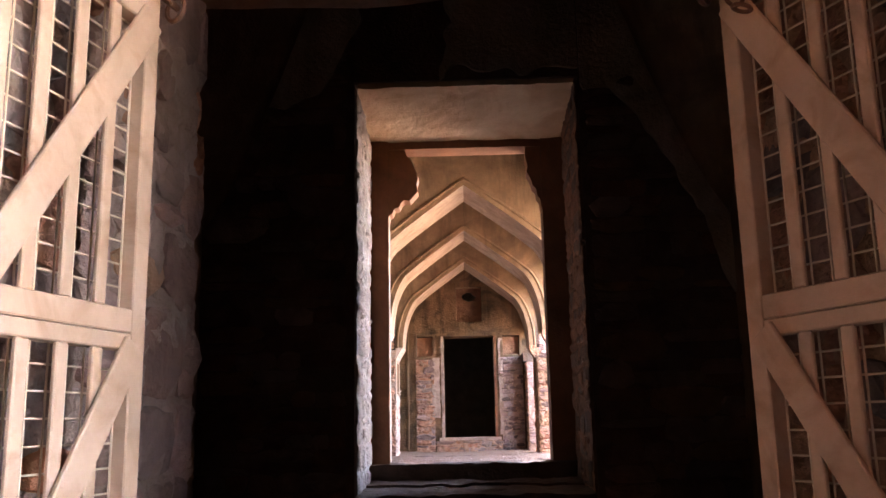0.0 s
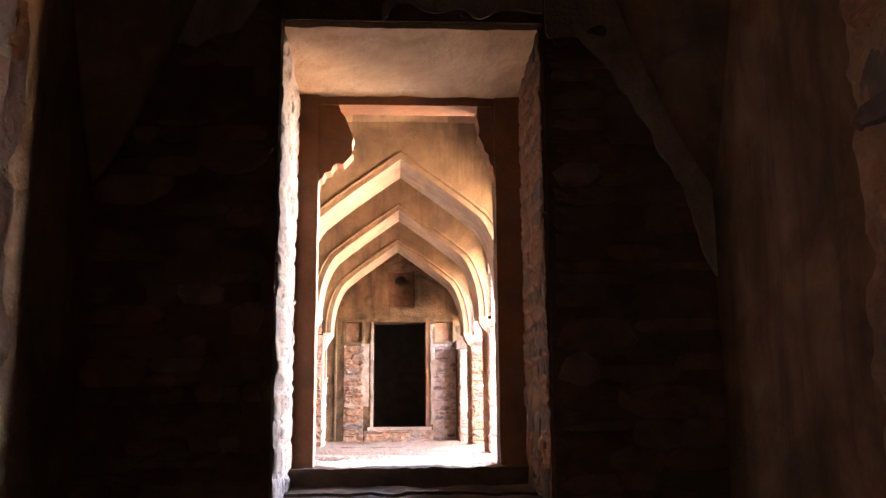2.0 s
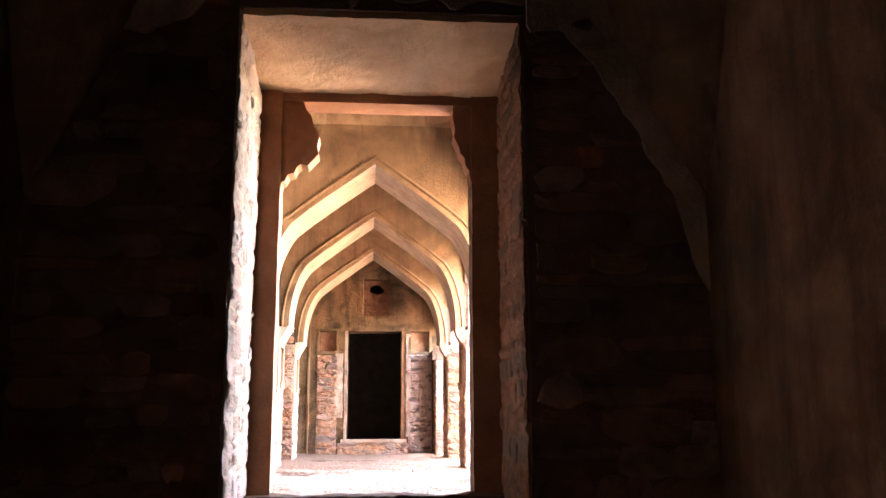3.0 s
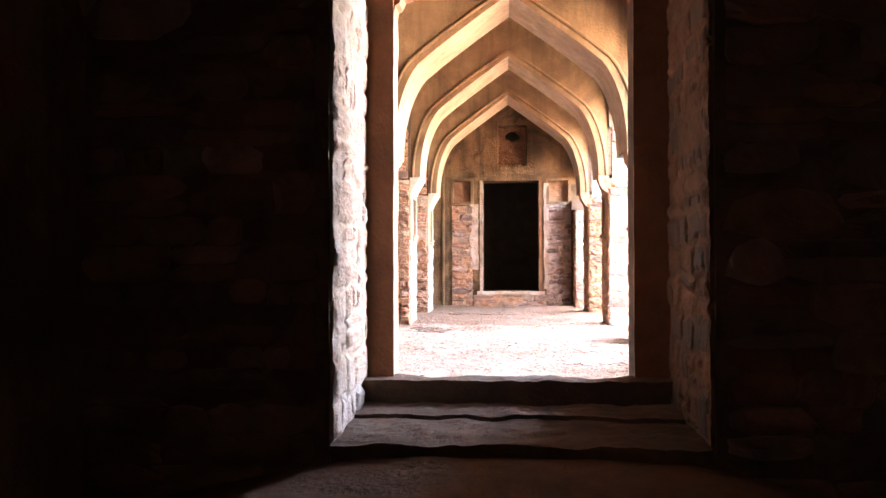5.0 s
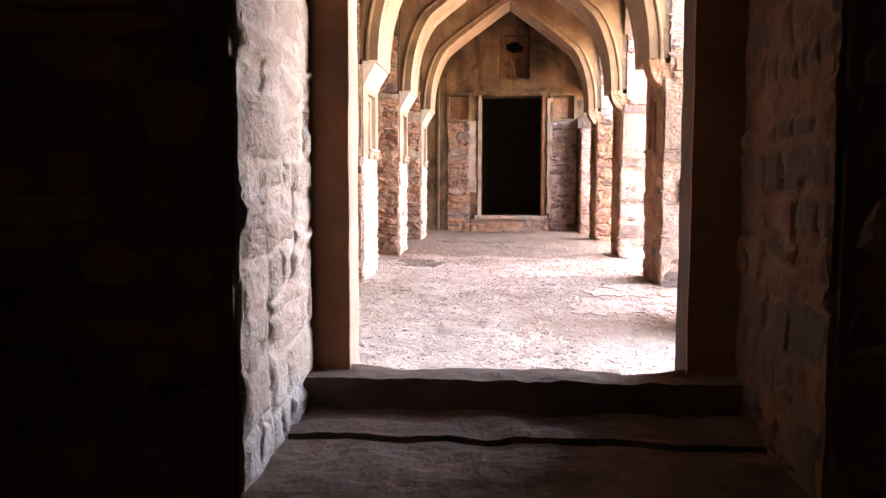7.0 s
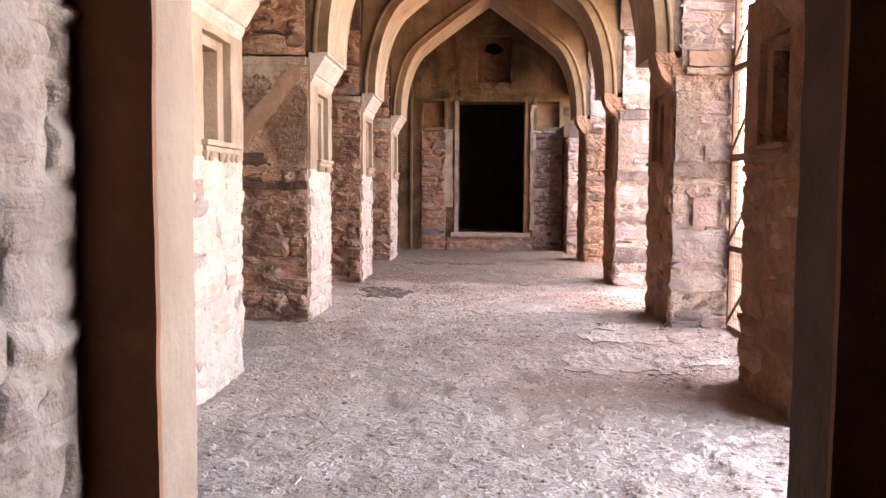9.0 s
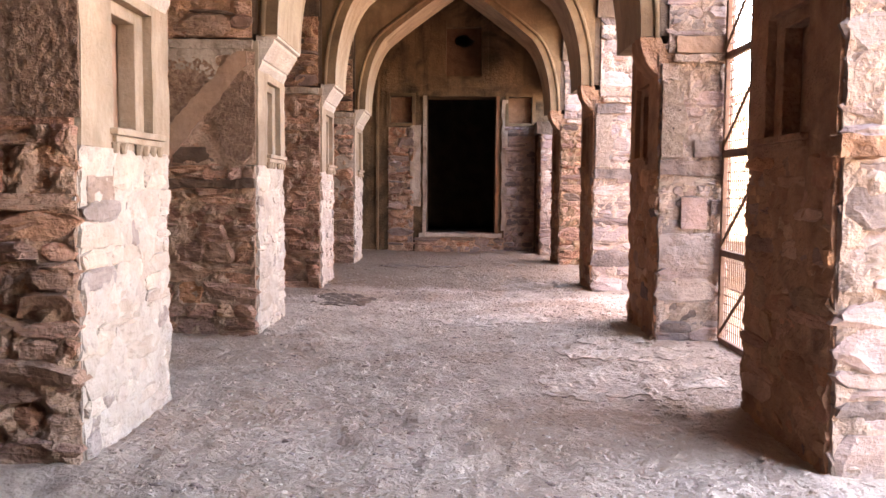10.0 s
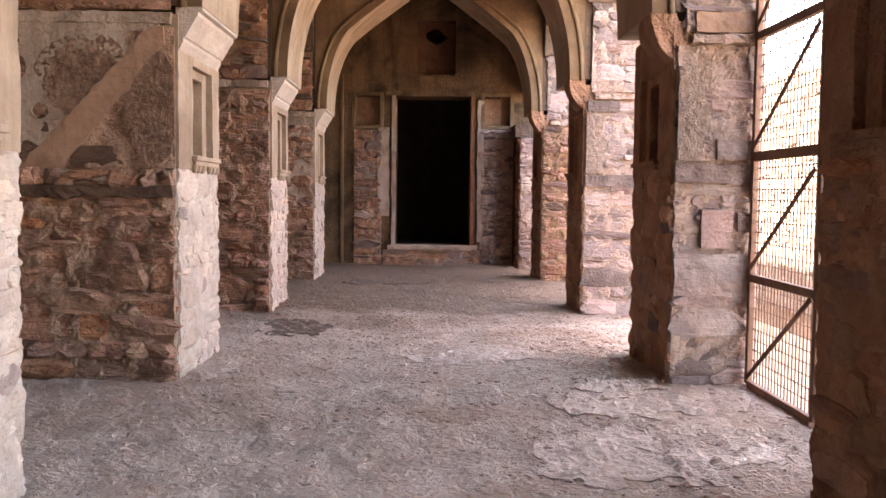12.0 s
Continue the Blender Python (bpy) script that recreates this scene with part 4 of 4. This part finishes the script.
def squinch(x, sx):
    """A curved plaster web across the chamber's corner, coming to a point below."""
    verts, faces, n, m = [], [], 10, 8
    for j in range(n + 1):
        t = j / n
        r, z = 0.95 * t ** 0.8, 2.35 + 2.3 * t
        for i in range(m + 1):
            a = i / m * math.pi / 2
            d = r * (1 - 0.45 * math.sin(2 * a) * 0.5)
            px, py = d * math.cos(a) ** 1.2, d * math.sin(a) ** 1.2
            verts.append((x - sx * (px + 0.01), WALL_Y0 - 0.05 - py, z))
    w = m + 1
    faces = [(j * w + i, j * w + i + 1, (j + 1) * w + i + 1, (j + 1) * w + i) for j in range(n) for i in range(m)]
    ob = mesh_object("squinch", verts, faces, M_DIM_PLASTER, True)
    mod = ob.modifiers.new("thick", "SOLIDIFY")
    mod.thickness = 0.04
    setting(ob, "fluted brown plaster squinch in the chamber corner", "squinch")


squinch(2.0, 1)
squinch(-2.2, -1)
rubble(gateway, (-1.085, 1.42, -0.45), (0, 1, 0), (0, 0, 1), 1.68, 2.76, M_ROSE, 321, 0.034, (0.15, 0.31), (0.9, 1.7), 0.5, None, 0.030, M_BROWNSTONE, 0.2, M_BUFF, 0.66, 3)
rubble(gateway, (0.935, 3.10, -0.45), (0, -1, 0), (0, 0, 1), 1.68, 2.76, M_STONE, 322, 0.035, (0.14, 0.30), (0.8, 1.9), 0.9, None, 0.014, M_SLATE, 0.2, M_MORTAR, 0.7)
wall_right = bpy.data.objects["wall_chamber_right"]
ragged("plaster_skin", (2.004, WALL_Y0 - 0.01, -0.3), (0, -1, 0), (0, 0, 1), 3.7, 4.9, patchy(4, 4, [(2.9, 2.5, 0.12, 0.16), (2.2, 2.0, 0.07, 0.09)]), M_DIM_PLASTER, wall_right, 0.025, 0.08, "stained brown plaster with fallen patches")

# broken corner brackets of the door frame
for pts in ([(-0.80, 3.30), (-0.64, 3.30), (-0.625, 3.25), (-0.585, 3.20), (-0.565, 3.13), (-0.52, 3.04), (-0.535, 2.97), (-0.525, 2.90), (-0.56, 2.86), (-0.60, 2.815), (-0.655, 2.82), (-0.68, 2.80), (-0.70, 2.755), (-0.745, 2.74), (-0.765, 2.695), (-0.79, 2.68), (-0.80, 2.62)],
            [(0.615, 3.30), (0.48, 3.30), (0.475, 3.22), (0.495, 3.12), (0.485, 3.06), (0.52, 2.99), (0.535, 2.93), (0.565, 2.90), (0.575, 2.83), (0.60, 2.80), (0.605, 2.74), (0.615, 2.70)]):
    extrude("bracket", pts, "y", 7.88, 8.06, M_POST, doorway, "broken carved corner bracket")

wall_north = bpy.data.objects["wall_north"]
rubble(wall_north, (-1.50, FAR_Y, 0.02), (1, 0, 0), (0, 0, 1), 0.52, 2.55, M_STONE, 331, 0.06, (0.08, 0.20), (1.1, 3.0), 1.3, None, 0.012, M_ROSE, 0.3, M_MORTAR, 0.5)
rubble(wall_north, (0.90, FAR_Y, 0.02), (1, 0, 0), (0, 0, 1), 0.62, 2.58, M_ROSE, 332, 0.045, (0.08, 0.17), (1.1, 3.0), 1.3, None, 0.012, M_SLATE, 0.3, M_BED, 0.6)
rubble(wall_north, (-0.95, FAR_Y, 0.0), (1, 0, 0), (0, 0, 1), 1.85, 0.30, M_ROSE, 333, 0.03, (0.08, 0.16), (1.1, 3.0), 1.0, None, 0.008, M_STONE, 0.4, M_MORTAR, 0.7)
respond = new("pier")
setting(respond, "half pier of pale rubble against the end wall", "pier")
rough_box("core", 1.60, OUT_X - 0.02, 24.32, FAR_Y - 0.004, -0.05, 2.62, M_MORTAR, 0.08, 0.010, 4, respond)
rubble(respond, (1.60, 24.32, 0.0), (1, 0, 0), (0, 0, 1), 0.68, 2.40, M_ROSE, 334, 0.032, (0.07, 0.20), (1.1, 2.8), 1.0, None, 0.004, M_PALE, 0.25, M_BED, 0.78, 4)
rubble(respond, (1.60, FAR_Y - 0.02, 0.0), (0, -1, 0), (0, 0, 1), 0.58, 2.40, M_BROWNSTONE, 335, 0.028, (0.07, 0.20), (1.1, 2.8), 1.0, None, 0.004, M_SLATE, 0.15, M_UMBER, 0.8, 4)
rough_box("corbel", 1.50, OUT_X - 0.03, 24.30, FAR_Y - 0.006, 2.42, 2.66, M_STAINED, 0.04, 0.02, 6, respond, "weathered plaster corbel")
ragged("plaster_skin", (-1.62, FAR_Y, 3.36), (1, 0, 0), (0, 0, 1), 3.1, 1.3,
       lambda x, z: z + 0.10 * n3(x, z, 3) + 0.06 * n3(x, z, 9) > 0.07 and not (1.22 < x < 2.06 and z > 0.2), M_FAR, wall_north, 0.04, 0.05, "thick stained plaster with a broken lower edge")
rough_box("slab", -1.05, -0.83, FAR_Y - 0.055, FAR_Y + 0.02, 0.95, 2.62, M_GREYPLASTER, 0.07, 0.02, 5, wall_north, "tall pale plastered slab beside the doorway")
rough_box("slab", 0.84, 0.96, FAR_Y - 0.045, FAR_Y + 0.02, 0.45, 3.15, M_GREYPLASTER, 0.07, 0.02, 5, wall_north, "strip of pale plaster beside the doorway")
door_far = new("door_2")
setting(door_far, "dark open doorway framed in worn stone slabs", "doorway")
rough_box("post", -0.785, -0.712, FAR_Y - 0.06, FAR_Y + 0.12, 0.36, 3.22, M_GREYPLASTER, 0.10, 0.012, 4, door_far)
rough_box("post", 0.712, 0.775, FAR_Y - 0.06, FAR_Y + 0.12, 0.36, 3.22, M_POST, 0.10, 0.012, 4, door_far)
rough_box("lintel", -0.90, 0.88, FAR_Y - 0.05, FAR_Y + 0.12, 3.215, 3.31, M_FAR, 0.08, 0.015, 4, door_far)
rough_box("sill", -0.86, 0.86, FAR_Y - 0.10, FAR_Y + 0.5, 0.31, 0.392, M_GREYPLASTER, 0.08, 0.010, 4, door_far)
for x0, x1, z0, z1 in N[:2]:
    fr = boxes("niche_frame", M_PLASTER, [(x0 - 0.07, x0, FAR_Y - 0.05, FAR_Y + 0.02, z0 - 0.06, z1 + 0.06), (x1, x1 + 0.07, FAR_Y - 0.05, FAR_Y + 0.02, z0 - 0.06, z1 + 0.06),
                                             (x0, x1, FAR_Y - 0.05, FAR_Y + 0.02, z1, z1 + 0.06), (x0, x1, FAR_Y - 0.06, FAR_Y + 0.02, z0 - 0.06, z0)], wall_north, "raised plaster niche frame", 0.008)
for x0, x1, z0, z1 in N[:2]:
    rough_box("niche_back", x0 + 0.004, x1 - 0.004, FAR_Y + 0.19, FAR_Y + 0.216, z0 + 0.004, z1 - 0.004, M_UMBER, 0.05, 0.003, 8, wall_north, "bare brown plaster inside the niche")
boxes("pilaster", M_PLASTER, [(-1.76, -1.70, FAR_Y - 0.06, FAR_Y, 0.0, 3.6)], wall_north, "narrow plaster pilaster", 0.015)
boxes("niche_frame", M_FAR, [(-0.47, -0.32, FAR_Y - 0.07, FAR_Y - 0.02, 3.66, 4.75), (0.40, 0.55, FAR_Y - 0.07, FAR_Y - 0.02, 3.66, 4.75)], wall_north, "plaster border of the upper niche", 0.01)


# dark plaster paints the shade inside this deep recess
ragged("niche_back", (N[2][0], FAR_Y + 0.30, N[2][2]), (1, 0, 0), (0, 0, 1), N[2][1] - N[2][0], N[2][3] - N[2][2],
       lambda x, z: ((x - 0.36) / 0.22) ** 2 + (max(0.0, abs(z - 0.75) - 0.02 + 0.25 * abs(x - 0.36)) / 0.13) ** 2 + 0.5 * n3(x, z, 9, 4) > 1.0, M_JAMB, wall_north, 0.05, 0.025, "brown plaster broken through near the top, recess shade put into its colour", 0.004)


# ---- gates ----
def bar(bm, p, q, w, d):
    """A flat bar in the leaf's plane from p to q (x, z), w wide, d deep."""
    p, q = Vector((p[0], 0, p[1])), Vector((q[0], 0, q[1]))
    along = q - p
    a = math.atan2(along.z, along.x)
    m = Matrix.Translation((p + q) / 2) @ Matrix.Rotation(-a, 4, "Y") @ Matrix.Diagonal((along.length, d, w, 1))
    bmesh.ops.create_cube(bm, size=1, matrix=m)


def gate_leaf(label, width, rails, braces, paint, wire, m, uprights, cell, gauge=0.0028):
    """A welded gate leaf: x runs from the hinge, z up; rails are (z, height)."""
    root = new("gate_leaf")
    tagged(root, label, "gate", "gate leaves")

    def piece(name, p, q, w, d, off=0.0, mat=paint, lab=""):
        bm = bmesh.new()
        bar(bm, p, q, w, d)
        bmesh.ops.bevel(bm, geom=bm.edges[:], offset=0.003, segments=1, affect="EDGES")
        bmesh.ops.translate(bm, verts=bm.verts[:], vec=(0, off, 0))
        return part(name, bm, mat, root, lab)
    zlo, zhi = rails[0][0], rails[-1][0]
    piece("stile", (0.025, zlo), (0.025, zhi), 0.05, 0.04)
    piece("stile", (width - 0.025, zlo), (width - 0.025, zhi), 0.05, 0.04)
    for z, h in rails:
        piece("rail", (0.05, z), (width - 0.05, z), h, 0.042)
    for (z0, h0), (z1, h1) in zip(rails, rails[1:]):
        if z1 - z0 < 0.1:
            continue
        for x in uprights:
            piece("upright", (x, z0 + h0 / 2), (x, z1 - h1 / 2), 0.032, 0.012, -0.012)
        bm = bmesh.new()
        x = 0.05 + cell[0]
        while x < width - 0.05:
            bmesh.ops.create_cone(bm, segments=5, radius1=gauge, radius2=gauge, depth=z1 - z0, matrix=Matrix.Translation((x, 0.012, (z0 + z1) / 2)))
            x += cell[0]
        z = z0 + h0 / 2 + cell[1]
        while z < z1 - h1 / 2:
            bmesh.ops.create_cone(bm, segments=5, radius1=gauge, radius2=gauge, depth=width - 0.08, matrix=Matrix.Translation((width / 2, 0.017, z)) @ Matrix.Rotation(math.pi / 2, 4, "Y"))
            z += cell[1]
        part("wire_mesh", bm, wire, root, "welded wire mesh")
    for p, q, w in braces:
        piece("brace", p, q, w, 0.012, -0.028)
    root.matrix_basis = m
    return root


def torus(bm, m, r, thick, n=16, k=6):
    rings = []
    for i in range(n):
        a = 2 * math.pi * i / n
        rings.append([bm.verts.new(m @ Vector(((r + thick * math.cos(b)) * math.cos(a), (r + thick * math.cos(b)) * math.sin(a), thick * math.sin(b)))) for b in [2 * math.pi * j / k for j in range(k)]])
    for i in range(n):
        for j in range(k):
            bm.faces.new((rings[i][j], rings[(i + 1) % n][j], rings[(i + 1) % n][(j + 1) % k], rings[i][(j + 1) % k]))


RAILS = [(-0.40, 0.05), (0.982, 0.034), (1.026, 0.050), (1.735, 0.06), (2.24, 0.05)]


def entrance_leaf(hinge, tip, label, face):
    h, t = Vector(hinge), Vector(tip)
    w = (t - h).length
    ang = math.degrees(math.atan2(t.y - h.y, t.x - h.x))
    m = pose(h.x, h.y, 0, 0, 0, ang)
    if face < 0:
        m = m @ Matrix.Scale(-1, 4, (0, 1, 0))
    top, mid = (w - 0.04, 1.72), (w - 0.50, 1.04)
    low = (w - 0.05, 0.975), (max(0.06, w - 0.80), -0.05)
    leaf = gate_leaf(label, w, RAILS, [(top, mid, 0.075), (*low, 0.07)], M_GATE, M_WIRE, Matrix(), [w - 0.05 - 0.105 * i for i in range(1, int((w - 0.1) / 0.105))], (0.052, 0.050), 0.0024)
    leaf.matrix_basis = m
    bm = bmesh.new()
    bmesh.ops.create_cone(bm, cap_ends=True, segments=10, radius1=0.009, radius2=0.009, depth=0.20, matrix=Matrix.Translation((w - 0.07, -0.045, 1.775)) @ Matrix.Rotation(math.pi / 2, 4, "Y"))
    bolt = part("bolt", bm, M_RUST, leaf, "rusty sliding bolt")
    for dx, dz, tilt in ((-0.01, 1.80, 20), (0.015, 1.765, 70)):
        bm = bmesh.new()
        torus(bm, pose(w + dx, -0.05, dz, 90, 0, tilt), 0.030, 0.006)
        part("ring", bm, M_RUST, leaf, "rusty iron ring")
    return leaf


entrance_leaf((-1.02, 1.24), (-0.845, 2.0), "cream painted steel gate leaf with wire mesh standing open", 1)
entrance_leaf((0.81, 1.23), (0.484, 2.0), "cream painted steel gate leaf with chain, open against the jamb", -1)
chain_leaf = [o for o in bpy.data.objects if o.name.startswith("gate_leaf")][1]
for i in range(5):
    bm = bmesh.new()
    torus(bm, pose(0.80 - 0.02 * i, -0.06, 1.80 - 0.035 * i, 90 * (i % 2), 20, 35 * i), 0.020, 0.005, 12, 5)
    part("chain_link", bm, M_RUST, chain_leaf, "rusty chain link")

# mesh gate closing the arcade bay
ARC_RAILS = [(0.045, 0.05), (0.80, 0.055), (1.65, 0.065), (2.48, 0.055), (3.30, 0.05)]
for y, ang in ((14.44, -90), (12.19, 90)):
    br = [((0.06, z0 + 0.04), (1.05, z0 + 0.04 + 0.68), 0.035) for z0 in (0.05, 0.82, 1.67, 2.50)]
    lf = gate_leaf("brown painted steel mesh gate closed in the arcade", 1.11, ARC_RAILS, br, M_RUST, M_RUST, Matrix(), [], (0.052, 0.074), 0.0048)
    lf.matrix_basis = pose(2.225, y, 0, 0, 0, ang)

# ---- broken crust and old ash on the floor ----
floor = bpy.data.objects["floor"]


def floor_patch(name, cx, cy, rx, ry, thick, mat, label, seed):
    def keep(x, y):
        a, b = (x - rx * 1.3) / rx, (y - ry * 1.3) / ry
        return a * a + b * b + 1.3 * n3(x, y, 2.2, seed) + 0.8 * n3(x, y, 7, seed + 3) < 0.9
    ob = ragged(name, (cx - rx * 1.3, cy - ry * 1.3, 0), (1, 0, 0), (0, 1, 0), rx * 2.6, ry * 2.6, keep, mat, floor, thick, 0.025, label, 0.003, 0.004)
    for v in ob.data.vertices:
        v.co.z += hall_height(v.co.x, v.co.y)


floor_patch("crust", 1.22, 14.0, 0.50, 0.46, 0.011, M_CRUST, "broken pale crust of the floor", 1)
floor_patch("crust", 1.05, 12.75, 0.62, 0.46, 0.008, M_CRUST, "broken pale crust of the floor", 5)
floor_patch("crust", 0.35, 15.6, 0.7, 0.4, 0.005, M_CRUST, "worn pale crust of the floor", 13)
floor_patch("ash", -1.42, 16.95, 0.40, 0.55, 0.004, M_ASH, "grey ash trodden into the floor beside the pier", 23)
floor_patch("ash", -0.75, 21.5, 0.75, 0.32, 0.008, M_ASH, "dark remains of an old fire", 17)

# ---- loose litter on the earth floor ----
def litter(name, count, seed, x0, x1, y0, y1, size, mat, label, category, flat=0.6):
    rng = random.Random(seed)
    verts, faces = [], []
    for _ in range(count):
        x, y = rng.uniform(x0, x1), y0 + (y1 - y0) * rng.random() ** 1.6
        if any(a - 0.05 < y < b + 0.05 for a, b in PIERS) and (x < XL + 0.05 or x > XR - 0.05):
            continue
        s = size * rng.uniform(0.4, 1.0) ** 1.5
        z = hall_height(x, y)
        b = len(verts)
        ring = 5
        rot = rng.uniform(0, 6.28)
        st = rng.uniform(0.6, 1.6)
        for j, (r, h) in enumerate(((1.0, -0.2), (0.8, flat * 0.7))):
            for i in range(ring):
                a = rot + 2 * math.pi * i / ring
                k = rng.uniform(0.75, 1.2)
                verts.append((x + s * r * k * math.cos(a) * st, y + s * r * k * math.sin(a), z + s * h * rng.uniform(0.8, 1.2)))
        verts.append((x, y, z + s * flat))
        for i in range(ring):
            j = (i + 1) % ring
            faces += [(b + i, b + j, b + ring + j, b + ring + i), (b + ring + i, b + ring + j, b + 2 * ring)]
    ob = mesh_object(name, verts, faces, mat)
    return tagged(ob, label, category, kind="stuff")


litter("pebbles", 2600, 5, -1.8, 2.2, 8.2, 20.0, 0.016, M_CRUST, "small pebbles and clods strewn on the earth floor", "gravel")
litter("clods", 2200, 15, -1.8, 2.2, 8.2, 19.0, 0.030, M_DIRT, "lumps of dried earth on the trodden floor", "clods", 0.42)
litter("stone_chips", 520, 6, -1.8, 2.2, 8.2, 18.0, 0.024, M_ROSE, "brown stone chips scattered on the earth floor", "rubble", 0.45)


def twigs(count, seed):
    rng = random.Random(seed)
    verts, faces = [], []
    for _ in range(count):
        x, y = rng.uniform(-1.7, 1.9), 8.3 + 11 * rng.random() ** 1.5
        a, ln = rng.uniform(0, math.pi), rng.uniform(0.03, 0.12)
        z = hall_height(x, y) + 0.006
        d, p = Vector((math.cos(a), math.sin(a), rng.uniform(-0.05, 0.05))) * ln / 2, Vector((-math.sin(a), math.cos(a), 0)) * 0.0025
        b = len(verts)
        c = Vector((x, y, z))
        for e in (-1, 1):
            verts += [c + d * e + p, c + d * e - p, c + d * e + Vector((0, 0, 0.005))]
        faces += [(b, b + 1, b + 4, b + 3), (b + 1, b + 2, b + 5, b + 4), (b + 2, b, b + 3, b + 5), (b, b + 2, b + 1), (b + 3, b + 4, b + 5)]
    return tagged(mesh_object("twigs", verts, faces, M_CRUST), "dry straw and twigs littering the earth floor", "litter", kind="stuff")


twigs(260, 9)

# ---- stones of the court wall seen through the mesh gate ----
rubble(bpy.data.objects["wall_courtyard"], (5.23, 26.0, -0.3), (0, -1, 0), (0, 0, 1), 8.5, 3.4, M_BUFF, 401, 0.016, (0.14, 0.30), (1.2, 2.6), 0.4, None, 0.0)
